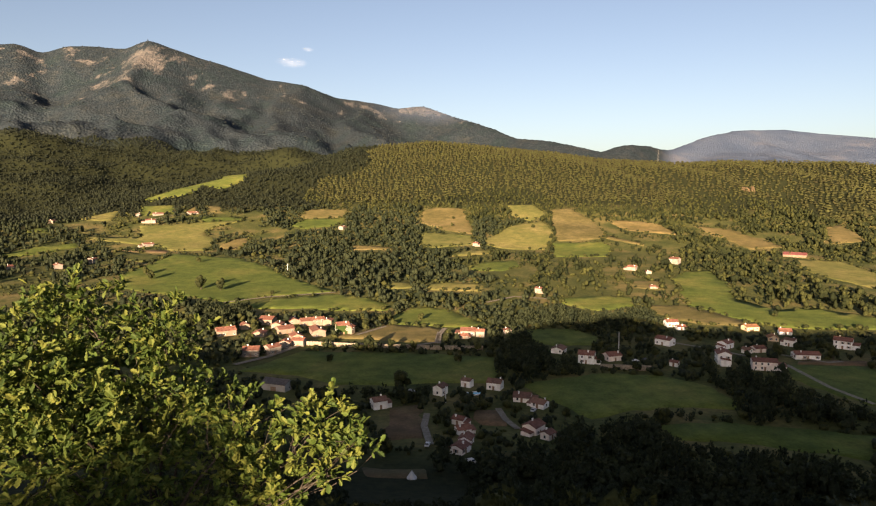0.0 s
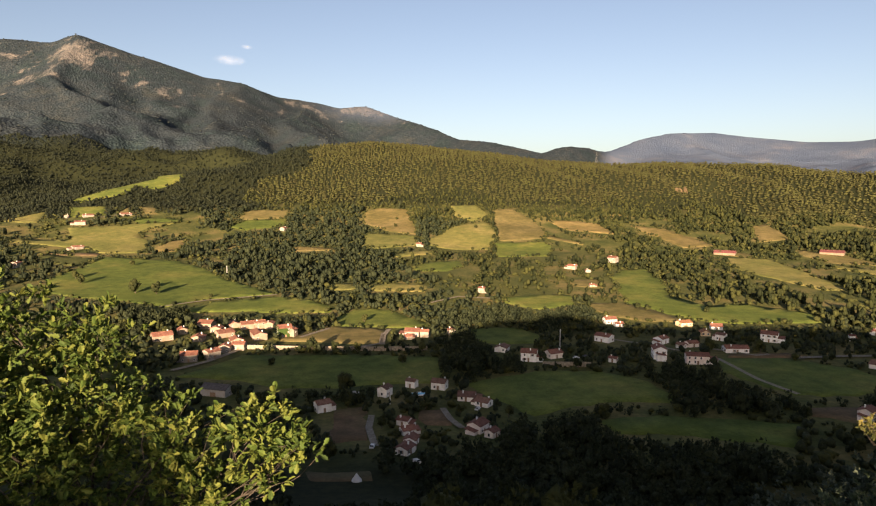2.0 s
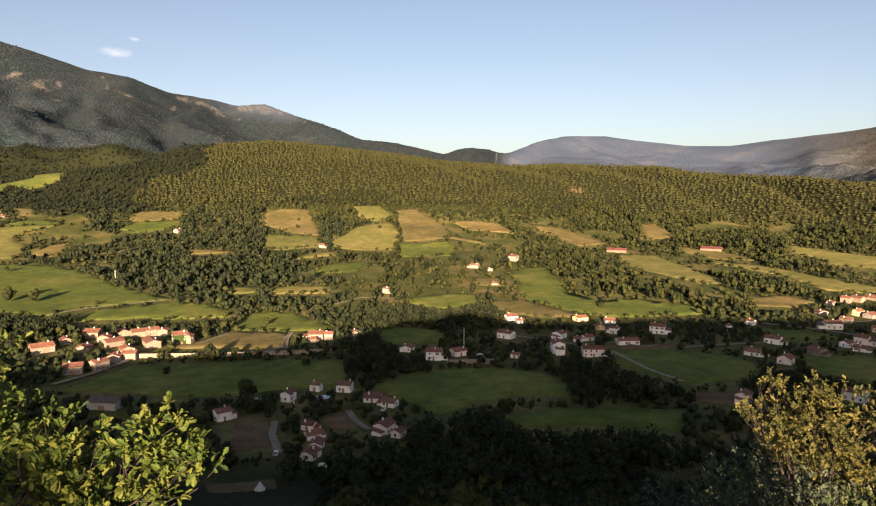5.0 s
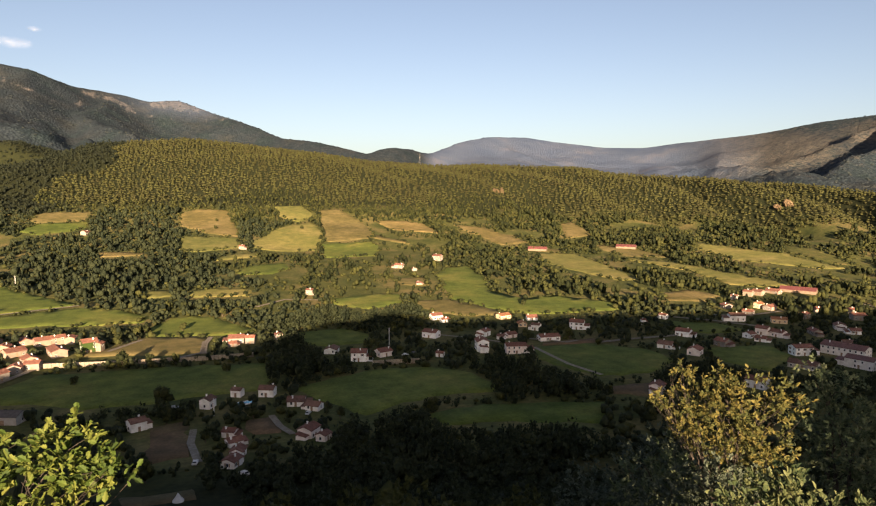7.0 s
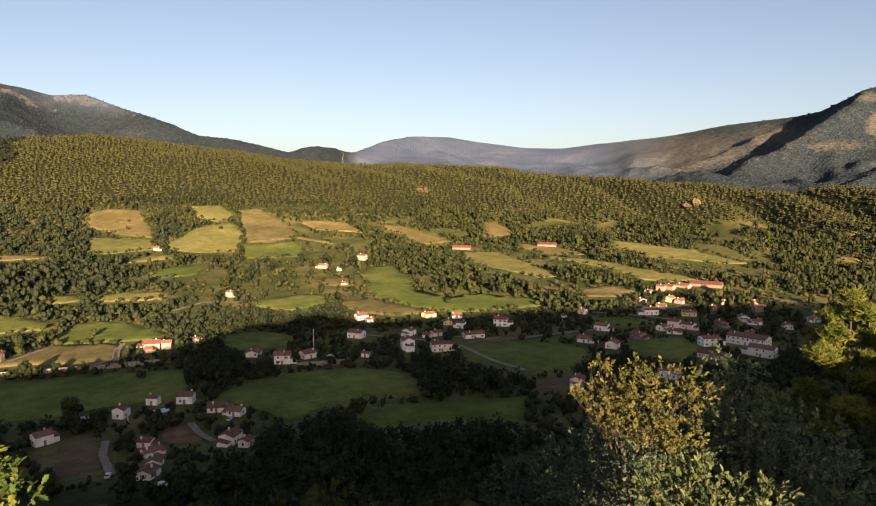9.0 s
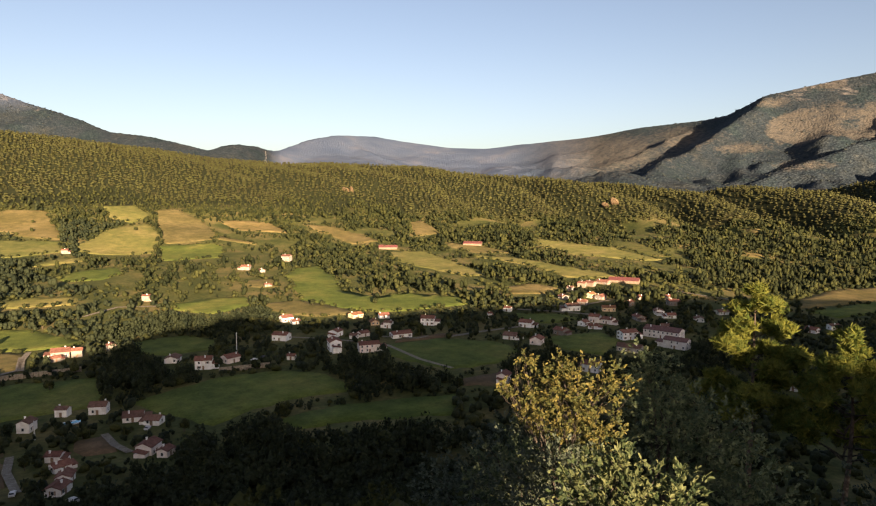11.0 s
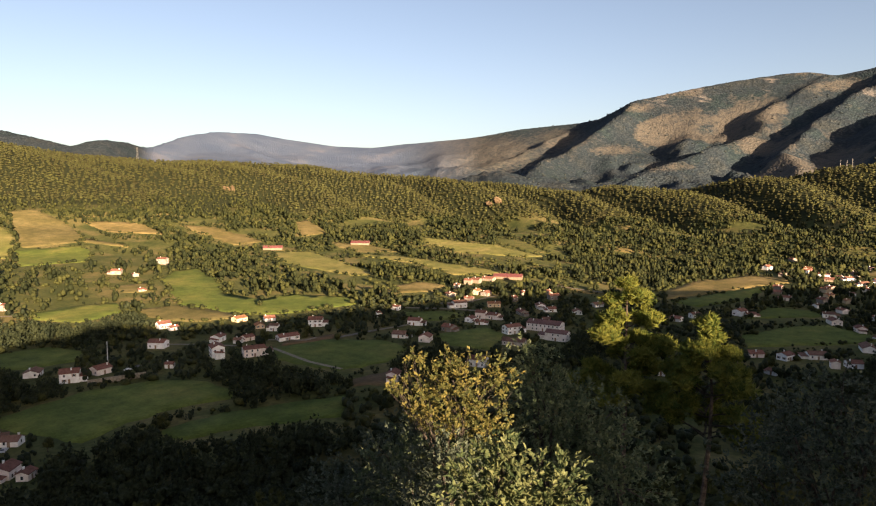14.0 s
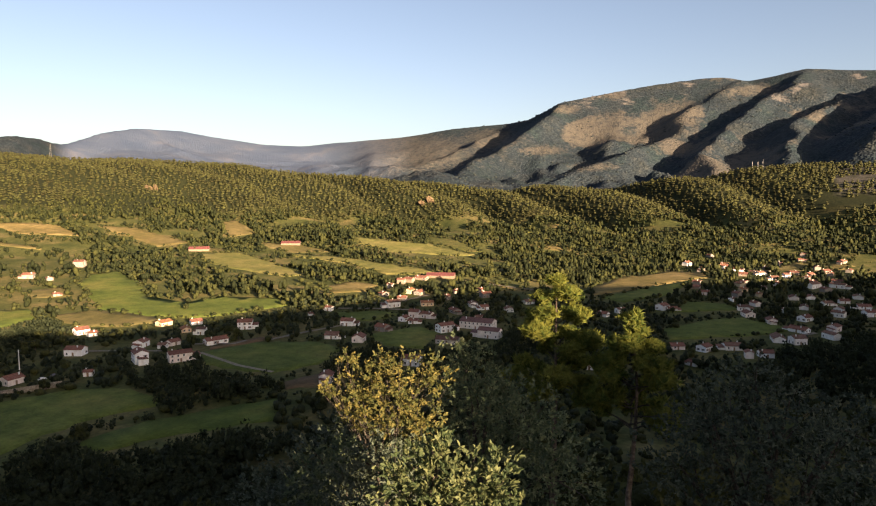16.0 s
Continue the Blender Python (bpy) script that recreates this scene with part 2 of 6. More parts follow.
def speckled(name, c1, c2, c3, size, rough=0.9, fine=0.25, strength=0.5, dist=0.1, spec=0.2):
    """Two-scale mottled surface of three tones."""
    m, nodes, links, b = material(name, rough, spec)
    big, small = noise_of(nodes, links, size), noise_of(nodes, links, size * fine, 5.0)
    col = ramp(nodes, links, big.outputs[0], [(0.32, c1), (0.52, c2), (0.70, c3)]).outputs[0]
    dark = ramp(nodes, links, small.outputs[0], [(0.30, (0.62, 0.62, 0.62)), (0.70, (1.25, 1.25, 1.2))]).outputs[0]
    links.new(mix(nodes, links, 0.8, col, dark, "MULTIPLY"), b.inputs["Base Color"])
    bump(nodes, links, b, small.outputs[0], strength, dist)
    return m


def foliage(name, c1, c2, c3, size=3.0, through_light=0.25, spec=0.15, clumps=0.0):
    """Leaves: tone per clump, per tree (attribute tint) and by noise; some light passes through."""
    m, nodes, links, b = material(name, 0.75, spec)
    isl = nodes.new("ShaderNodeNewGeometry").outputs["Random Per Island"]
    t = nodes.new("ShaderNodeAttribute")
    t.attribute_name = "tint"
    n = noise_of(nodes, links, size, 3.0)
    add = nodes.new("ShaderNodeMath")
    add.operation = "MULTIPLY_ADD"
    links.new(isl, add.inputs[0])
    add.inputs[1].default_value = 0.35
    links.new(t.outputs["Fac"], add.inputs[2])
    own = nodes.new("ShaderNodeObjectInfo")
    add1 = nodes.new("ShaderNodeMath")
    add1.operation = "MULTIPLY_ADD"
    links.new(own.outputs["Random"], add1.inputs[0])
    add1.inputs[1].default_value = 0.25
    links.new(add.outputs[0], add1.inputs[2])
    add2 = nodes.new("ShaderNodeMath")
    add2.operation = "MULTIPLY_ADD"
    links.new(n.outputs[0], add2.inputs[0])
    add2.inputs[1].default_value = 0.5
    links.new(add1.outputs[0], add2.inputs[2])
    col = ramp(nodes, links, add2.outputs[0], [(0.30, c1), (0.62, c2), (1.0, c3)]).outputs[0]
    if clumps:
        fine = noise_of(nodes, links, clumps, 3.0)
        # shade in the gaps between leaf clumps, painted into the leaf tone
        col = mix(nodes, links, 0.85, col, ramp(nodes, links, fine.outputs[0], [(0.34, (0.52, 0.55, 0.53)), (0.66, (1.24, 1.22, 1.18))]).outputs[0], "MULTIPLY")
        bump(nodes, links, b, fine.outputs[0], 1.0, clumps * 0.8)
    links.new(col, b.inputs["Base Color"])
    tr = nodes.new("ShaderNodeBsdfTranslucent")
    links.new(col, tr.inputs[0])
    sh = nodes.new("ShaderNodeMixShader")
    sh.inputs[0].default_value = through_light
    links.new(b.outputs[0], sh.inputs[1])
    links.new(tr.outputs[0], sh.inputs[2])
    links.new(sh.outputs[0], nodes["Material Output"].inputs[0])
    return m


def land_material():
    """Meadow, dry grass, woodland floor and mountain rock, mixed by the land cover of each stretch, with haze and tree
    shade painted in.
    """
    m, nodes, links, b = material("land", 0.95, 0.1)
    cover = nodes.new("ShaderNodeAttribute")
    cover.attribute_name = "cover"
    sep = nodes.new("ShaderNodeSeparateColor")
    links.new(cover.outputs["Color"], sep.inputs[0])
    n1, n2 = noise_of(nodes, links, 40), noise_of(nodes, links, 3.0, 5.0)
    scrub = noise_of(nodes, links, 26.0, 8.0, rough=0.72)
    meadow = ramp(nodes, links, n1.outputs[0], [(0.34, (0.046, 0.058, 0.018)), (0.5, (0.084, 0.088, 0.030)), (0.64, (0.150, 0.124, 0.052))]).outputs[0]
    meadow = mix(nodes, links, 0.8, meadow, ramp(nodes, links, n2.outputs[0], [(0.34, (0.55, 0.60, 0.55)), (0.66, (1.22, 1.18, 1.12))]).outputs[0], "MULTIPLY")
    # woodland floor, darkened to stand in for the shaded gaps between crowns
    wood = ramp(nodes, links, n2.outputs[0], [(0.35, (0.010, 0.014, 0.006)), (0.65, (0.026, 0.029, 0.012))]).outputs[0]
    dry = ramp(nodes, links, n2.outputs[0], [(0.3, (0.052, 0.050, 0.045)), (0.7, (0.092, 0.083, 0.070))]).outputs[0]
    # the blue in these slope tones stands in for haze before the mountains
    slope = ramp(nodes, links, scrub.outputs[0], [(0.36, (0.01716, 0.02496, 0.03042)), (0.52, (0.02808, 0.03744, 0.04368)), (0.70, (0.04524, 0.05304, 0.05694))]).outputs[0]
    steep = nodes.new("ShaderNodeMapping")
    steep.inputs["Rotation"].default_value, steep.inputs["Scale"].default_value = (0, 0.5, 0.4), (1.6, 0.5, 0.8)
    links.new(nodes.new("ShaderNodeNewGeometry").outputs["Position"], steep.inputs["Vector"])
    crag = noise_of(nodes, links, 75.0, 8.0, steep.outputs[0], 0.7)
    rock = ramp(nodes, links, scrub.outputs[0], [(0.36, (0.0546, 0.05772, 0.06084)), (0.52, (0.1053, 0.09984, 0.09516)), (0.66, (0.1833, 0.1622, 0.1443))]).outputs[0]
    # stretches of oak scrub and of brown broom
    kinds = noise_of(nodes, links, 210.0, 5.0)
    slope = mix(nodes, links, 0.85, slope, ramp(nodes, links, kinds.outputs[0], [(0.36, (0.80, 0.98, 0.90)), (0.50, (0.92, 0.96, 1.0)), (0.66, (1.36, 1.18, 1.0))]).outputs[0], "MULTIPLY")
    # tree crowns of the far woods: lit tops and shaded gaps painted into the colour
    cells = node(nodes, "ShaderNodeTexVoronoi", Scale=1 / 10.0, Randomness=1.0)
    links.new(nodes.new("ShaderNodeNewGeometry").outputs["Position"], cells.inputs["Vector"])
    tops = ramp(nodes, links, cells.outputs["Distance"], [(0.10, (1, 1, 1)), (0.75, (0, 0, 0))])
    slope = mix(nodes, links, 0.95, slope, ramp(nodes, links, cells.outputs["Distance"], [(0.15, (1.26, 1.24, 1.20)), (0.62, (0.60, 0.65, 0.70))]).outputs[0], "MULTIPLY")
    # blue-grey haze of the remotest hills, painted into their base colour
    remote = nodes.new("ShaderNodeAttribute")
    remote.attribute_name = "haze"
    haze = ramp(nodes, links, kinds.outputs[0], [(0.36, (0.056, 0.080, 0.128)), (0.55, (0.072, 0.096, 0.144)), (0.74, (0.118, 0.126, 0.156))]).outputs[0]

    def broken(mask, lo, hi, by):
        """A cover whose edge is frayed by scrub or crags."""
        a = nodes.new("ShaderNodeMath")
        links.new(mask, a.inputs[0])
        links.new(by.outputs[0], a.inputs[1])
        return ramp(nodes, links, a.outputs[0], [(lo, (0, 0, 0)), (hi, (1, 1, 1))]).outputs[0]

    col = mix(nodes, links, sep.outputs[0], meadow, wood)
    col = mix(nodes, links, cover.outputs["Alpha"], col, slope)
    col = mix(nodes, links, broken(sep.outputs[1], 0.74, 1.0, scrub), col, dry)
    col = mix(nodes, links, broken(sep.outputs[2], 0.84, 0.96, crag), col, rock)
    col = mix(nodes, links, remote.outputs["Fac"], col, haze)
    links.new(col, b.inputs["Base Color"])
    both = nodes.new("ShaderNodeMath")
    links.new(scrub.outputs[0], both.inputs[0])
    links.new(tops.outputs[0], both.inputs[1])
    # tree tops stand out on the mountains, meadows are nearly smooth
    relief = nodes.new("ShaderNodeMapRange")
    relief.inputs["To Min"].default_value = 0.03
    links.new(cover.outputs["Alpha"], relief.inputs["Value"])
    high = nodes.new("ShaderNodeMath")
    high.operation = "MULTIPLY"
    links.new(both.outputs[0], high.inputs[0])
    links.new(relief.outputs[0], high.inputs[1])
    bump(nodes, links, b, high.outputs[0], 0.8, 3.6)
    return m


LAND = land_material()
PINE = foliage("pine_wood", (0.042, 0.038, 0.018), (0.056, 0.057, 0.022), (0.076, 0.080, 0.028), 75.0, clumps=2.4)
BROAD = foliage("broadleaf_wood", (0.010, 0.015, 0.006), (0.024, 0.031, 0.011), (0.062, 0.066, 0.020), 22.0, clumps=0.8)
# darker copy of the broadleaf tones, standing in for shade; also the western oaks
SHADED_AND_OAK = foliage("shaded_and_oak_wood", (0.008, 0.013, 0.007), (0.017, 0.025, 0.013), (0.036, 0.045, 0.021), 12.0, clumps=0.9)
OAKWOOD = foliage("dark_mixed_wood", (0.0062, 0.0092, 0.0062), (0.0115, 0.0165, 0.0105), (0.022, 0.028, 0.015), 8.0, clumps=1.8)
# leaf tones shifted to blue, as haze would tint the mountain woods
MOUNTAIN = foliage("hazy_mountain_wood", (0.0156, 0.02184, 0.02418), (0.02496, 0.03354, 0.03432), (0.03744, 0.04602, 0.04446), 20.0)
BARK = speckled("bark", (0.0468, 0.0351, 0.0273), (0.0936, 0.0702, 0.0546), (0.156, 0.1326, 0.1092), 0.3)


def grass(name, c1, c2, c3, stripes=0.0):
    """Mown or dry grass: broad patches, fine tufts and, where it is a crop, rows."""
    m, nodes, links, b = material(name, 0.95, 0.1)
    own = nodes.new("ShaderNodeObjectInfo")
    big, mid, small = noise_of(nodes, links, 45), noise_of(nodes, links, 9, 4.0), noise_of(nodes, links, 1.2, 4.0)
    col = ramp(nodes, links, big.outputs[0], [(0.34, c1), (0.52, c2), (0.68, c3)]).outputs[0]
    tone = ramp(nodes, links, own.outputs["Random"], [(0.0, (0.82, 0.86, 0.8)), (1.0, (1.12, 1.06, 1.0))]).outputs[0]
    col = mix(nodes, links, 1.0, col, tone, "MULTIPLY")
    col = mix(nodes, links, 0.7, col, ramp(nodes, links, mid.outputs[0], [(0.32, (0.55, 0.62, 0.52)), (0.68, (1.32, 1.24, 1.16))]).outputs[0], "MULTIPLY")
    col = mix(nodes, links, 0.6, col, ramp(nodes, links, small.outputs[0], [(0.3, (0.6, 0.6, 0.6)), (0.7, (1.3, 1.3, 1.25))]).outputs[0], "MULTIPLY")
    if stripes:
        wave = node(nodes, "ShaderNodeTexWave", Scale=0.32 / stripes, Distortion=0.6)
        links.new(nodes.new("ShaderNodeNewGeometry").outputs["Position"], wave.inputs["Vector"])
        col = mix(nodes, links, 0.55, col, ramp(nodes, links, wave.outputs["Fac"], [(0.3, (0.45, 0.5, 0.4)), (0.7, (1.2, 1.15, 1.1))]).outputs[0], "MULTIPLY")
    links.new(col, b.inputs["Base Color"])
    bump(nodes, links, b, small.outputs[0], 0.5, 0.3)
    return m


def plaster(name, colour):
    """House plaster with rain marks and mottling."""
    m, nodes, links, b = material(name, 0.9, 0.2)
    n1, n2 = noise_of(nodes, links, 2.5, 5.0), noise_of(nodes, links, 0.3, 4.0)
    tone = ramp(nodes, links, n1.outputs[0], [(0.3, (0.74, 0.72, 0.68)), (0.6, (1.0, 1.0, 1.0))]).outputs[0]
    links.new(mix(nodes, links, 1.0, colour, tone, "MULTIPLY"), b.inputs["Base Color"])
    bump(nodes, links, b, n2.outputs[0], 0.3, 0.02)
    return m


def tiles(name, c1, c2, pitch=0.25):
    """Clay roof tiles: rows down the slope, each stretch a little different, lichen and dirt."""
    m, nodes, links, b = material(name, 0.85, 0.2)
    co = nodes.new("ShaderNodeTexCoord").outputs["Object"]
    wave = node(nodes, "ShaderNodeTexWave", Scale=0.32 / pitch, Distortion=0.4)
    links.new(co, wave.inputs["Vector"])
    n1, n2 = noise_of(nodes, links, 1.6, 5.0), noise_of(nodes, links, 0.35, 3.0)
    col = ramp(nodes, links, n1.outputs[0], [(0.32, c1), (0.66, c2)]).outputs[0]
    own = nodes.new("ShaderNodeObjectInfo")
    col = mix(nodes, links, 1.0, col, ramp(nodes, links, own.outputs["Random"], [(0.0, (0.75, 0.72, 0.72)), (1.0, (1.15, 1.1, 1.05))]).outputs[0], "MULTIPLY")
    col = mix(nodes, links, 0.6, col, ramp(nodes, links, n2.outputs[0], [(0.3, (0.6, 0.58, 0.56)), (0.7, (1.25, 1.2, 1.15))]).outputs[0], "MULTIPLY")
    links.new(col, b.inputs["Base Color"])
    bump(nodes, links, b, wave.outputs["Fac"], 0.8, 0.06)
    return m


GRASS = {"green": grass("meadow_grass", (0.074, 0.103, 0.027), (0.104, 0.131, 0.034), (0.150, 0.153, 0.047)),
         "pale": grass("cut_grass", (0.1259, 0.1343, 0.0451), (0.1678, 0.1615, 0.05873), (0.215, 0.1888, 0.07866)),
         "dry": grass("dry_grass", (0.1243, 0.1058, 0.04418), (0.1703, 0.1362, 0.06259), (0.2163, 0.1703, 0.08468)),
         "soil": grass("bare_garden_soil", (0.0936, 0.0663, 0.0429), (0.1287, 0.0897, 0.0585), (0.117, 0.1014, 0.0546)),
         "crop": grass("crop_rows", (0.0663, 0.078, 0.0273), (0.0858, 0.0936, 0.0351), (0.117, 0.1014, 0.0468), 2.5)}
GRAVEL = speckled("gravel_lane", (0.1459, 0.1232, 0.09516), (0.202, 0.1739, 0.1404), (0.2473, 0.2192, 0.1794), 2.0)
STONE = speckled("wall_stone", (0.1872, 0.156, 0.117), (0.2808, 0.234, 0.1794), (0.3588, 0.312, 0.2496), 0.8)
CLIFF = speckled("cliff_rock", (0.0819, 0.0546, 0.03276), (0.131, 0.09282, 0.0546), (0.1747, 0.131, 0.0819), 5.0, dist=1.5)
# s and c are darkened for sunlit walls; w, p and b lifted for shade
WALLS = {"w": plaster("white_plaster", (0.86, 0.86, 0.85)), "s": plaster("sunlit_plaster", (0.25, 0.22, 0.19)), "c": plaster("sunlit_cream_plaster", (0.24, 0.195, 0.15)), "p": plaster("pink_plaster", (0.82, 0.73, 0.67)),
         "b": plaster("beige_plaster", (0.83, 0.81, 0.77)), "r": plaster("ivory_plaster", (0.84, 0.80, 0.75)), "o": plaster("ochre_plaster", (0.68, 0.52, 0.34)),
         "green": plaster("green_render", (0.032, 0.058, 0.013)), "barn": plaster("grey_block", (0.38, 0.36, 0.33)), "grey": plaster("weathered_block", (0.40, 0.37, 0.33)),
         # shed walls carry the shade of open barn fronts in their colour
         "big": plaster("pale_plaster", (0.76, 0.72, 0.67)), "shed": plaster("shaded_ochre_block", (0.20, 0.15, 0.11))}
ROOFS = {"red": tiles("terracotta_tiles", (0.156, 0.06396, 0.04836), (0.2574, 0.1287, 0.09516)), "brown": tiles("old_clay_tiles", (0.1326, 0.0702, 0.05304), (0.2262, 0.1326, 0.09984)),
         "orange": tiles("new_clay_tiles", (0.234, 0.1014, 0.0546), (0.3276, 0.1716, 0.0936)), "slate": tiles("grey_sheet_roof", (0.078, 0.0741, 0.0741), (0.1326, 0.1248, 0.1248), 0.9),
         "mauve": tiles("mauve_tiles", (0.1248, 0.0663, 0.0624), (0.1872, 0.1092, 0.1014)), "sheet": tiles("red_sheet_roof", (0.117, 0.03744, 0.04056), (0.1716, 0.0663, 0.0663), 0.9)}
GLASS = material("window_glass", 0.15, 0.5)[0]
GLASS.node_tree.nodes["Principled BSDF"].inputs["Base Color"].default_value = (0.03, 0.035, 0.04, 1)
SHUTTER = speckled("painted_wood", (0.20, 0.12, 0.08), (0.26, 0.17, 0.11), (0.34, 0.25, 0.18), 0.5)
WHITE = plaster("white_paint", (0.75, 0.75, 0.74))
# ---- the ground: one sheet out to the mountains ----
def mesh_from(name, verts, faces, mats, smooth=False):
    me = bpy.data.meshes.new(name)
    verts, faces = np.asarray(verts, np.float32), np.asarray(faces, np.int32)
    n = faces.shape[1]
    me.vertices.add(len(verts))
    me.vertices.foreach_set("co", verts.ravel())
    me.loops.add(faces.size)
    me.loops.foreach_set("vertex_index", faces.ravel())
    me.polygons.add(len(faces))
    me.polygons.foreach_set("loop_start", np.arange(0, faces.size, n, dtype=np.int32))
    me.polygons.foreach_set("use_smooth", np.full(len(faces), smooth))
    for m in mats:
        me.materials.append(m)
    me.update(calc_edges=True)
    return me


def in_poly(x, y, poly):
    inside = np.zeros(np.shape(x), bool)
    for (x0, y0), (x1, y1) in zip(poly, poly[1:] + poly[:1]):
        if y0 != y1:
            inside ^= ((y0 > y) != (y1 > y)) & (x < (x1 - x0) * (y - y0) / (y1 - y0) + x0)
    return inside


def build_ground():
    az = np.concatenate([np.arange(-44, 92, 0.36), np.arange(92, 176, 4.0), np.arange(176, 216, 0.5), np.arange(216, 316, 4.0)])
    d = np.concatenate([[0.02], np.geomspace(2, 300, 60)[:-1], np.arange(300, 700, 8.0), np.arange(700, 1300, 10.0), np.arange(1300, 2000, 16.0),
                        np.arange(2000, 3600, 22.0), np.arange(3600, 4680, 18.0)])
    A, D = np.meshgrid(np.radians(az), d, indexing="ij")
    x, y = D * np.sin(A), D * np.cos(A)
    z = ground(x, y)
    n, k = len(az), len(d)
    i, j = np.meshgrid(np.arange(n), np.arange(k - 1), indexing="ij")
    i2 = (i + 1) % n
    faces = np.stack([i * k + j, i * k + j + 1, i2 * k + j + 1, i2 * k + j], -1).reshape(-1, 4)
    me = mesh_from("ground", np.stack([x, y, z], -1).reshape(-1, 3), faces, [LAND], True)
    x, y, D, z = x.ravel(), y.ravel(), D.ravel(), z.ravel()
    deg = np.degrees(np.arctan2(x, y))
    n1, n2 = fbm(x, y, 420, 5, 41), ridged(x, y, 240, 4, 43)
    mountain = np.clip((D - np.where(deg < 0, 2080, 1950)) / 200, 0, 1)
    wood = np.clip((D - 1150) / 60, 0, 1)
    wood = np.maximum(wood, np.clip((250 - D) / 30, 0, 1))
    east = np.clip((deg - 46) / 12, 0, 1)
    dry = mountain * np.clip((n1 - 0.30 + 0.14 * east) * 5, 0, 1) * (0.10 + 0.38 * east)
    # the bald brown shoulders of the eastern mountain
    for az0, rise0, wide, tall0 in ((58.0, 3.6, 2.6, 0.55), (63.6, 5.9, 2.8, 1.1), (62.4, 2.2, 2.6, 0.55), (60.0, 7.0, 1.6, 0.5), (46.5, 3.4, 8.5, 2.2), (53.5, 4.6, 3.5, 1.2), (74.5, 7.9, 3.2, 0.6)):
        rise = np.degrees(np.arctan2(z - EYE, D))
        dry = np.maximum(dry, mountain * 0.42 * np.clip(1.5 - 1.1 * np.hypot((deg - az0 - 0.8 * n1) / wide, (rise - rise0) / tall0), 0, 1))
    dry = np.maximum(dry, 0.42 * np.clip((deg - 78.5 - 2 * n1) / 1.5, 0, 1) * np.clip((D - 1200) / 60, 0, 1) * np.clip((1700 - D) / 60, 0, 1))
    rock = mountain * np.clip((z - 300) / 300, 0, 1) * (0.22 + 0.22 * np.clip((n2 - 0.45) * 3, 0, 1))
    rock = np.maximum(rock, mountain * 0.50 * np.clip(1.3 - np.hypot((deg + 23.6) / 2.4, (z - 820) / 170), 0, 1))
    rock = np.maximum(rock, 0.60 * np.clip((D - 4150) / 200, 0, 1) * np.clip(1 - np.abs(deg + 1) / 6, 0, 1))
    # share of the painted haze colour on the remote hills and far peaks
    haze = np.clip((D - 2600) / 300, 0, 1) * np.clip((deg - 18.6) / 1.2, 0, 1) * np.clip((47 - deg) / 9, 0, 1)
    haze = np.maximum(haze, 0.55 * np.clip((D - 4150) / 150, 0, 1) * np.clip(1 - np.abs(deg) / 8, 0, 1))
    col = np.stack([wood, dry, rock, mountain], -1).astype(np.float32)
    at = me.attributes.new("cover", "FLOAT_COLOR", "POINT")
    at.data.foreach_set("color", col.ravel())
    me.attributes.new("haze", "FLOAT", "POINT").data.foreach_set("value", haze.astype(np.float32))
    ob = new("ground", me)
    return tagged(ob, "valley meadows, wooded hillside and bare mountain slopes", "ground", kind="structure")


build_ground()


# ---- trees ----
def ico(level):
    bm = bmesh.new()
    bmesh.ops.create_icosphere(bm, subdivisions=level, radius=1.0)
    v = np.array([q.co[:] for q in bm.verts])
    f = np.array([[q.index for q in p.verts] for p in bm.faces])
    bm.free()
    return v, f


ICO1, ICO2 = ico(1), ico(2)


def clump(level, seed, rough=0.35, squash=1.0):
    """An uneven lump of leaves, about 1 m in radius."""
    r = np.random.default_rng(seed)
    v, f = ICO1 if level == 1 else ICO2
    v = v * (1 + rough * (r.random((len(v), 1)) - 0.5) * 2)
    return v * [1, 1, squash], f


def sprays(n, seed, radius, size):
    """Small leafy triangles standing out of a crown."""
    r = np.random.default_rng(seed)
    p = r.normal(size=(n, 3))
    p = p / np.linalg.norm(p, axis=1, keepdims=True)
    a = np.cross(p, r.normal(size=(n, 3)))
    a /= np.linalg.norm(a, axis=1, keepdims=True)
    b = np.cross(p, a) * 0.6 + p * 0.8
    c = p * radius * r.uniform(0.85, 1.08, (n, 1))
    s = size * r.uniform(0.6, 1.4, (n, 1))
    v = np.stack([c - a * s, c + a * s, c + b * s * 1.4], 1).reshape(-1, 3)
    return v, np.arange(3 * n).reshape(-1, 3)


def joined(pieces):
    vs, fs, n = [], [], 0
    for v, f in pieces:
        vs.append(v), fs.append(f + n)
        n += len(v)
    return np.concatenate(vs), np.concatenate(fs)


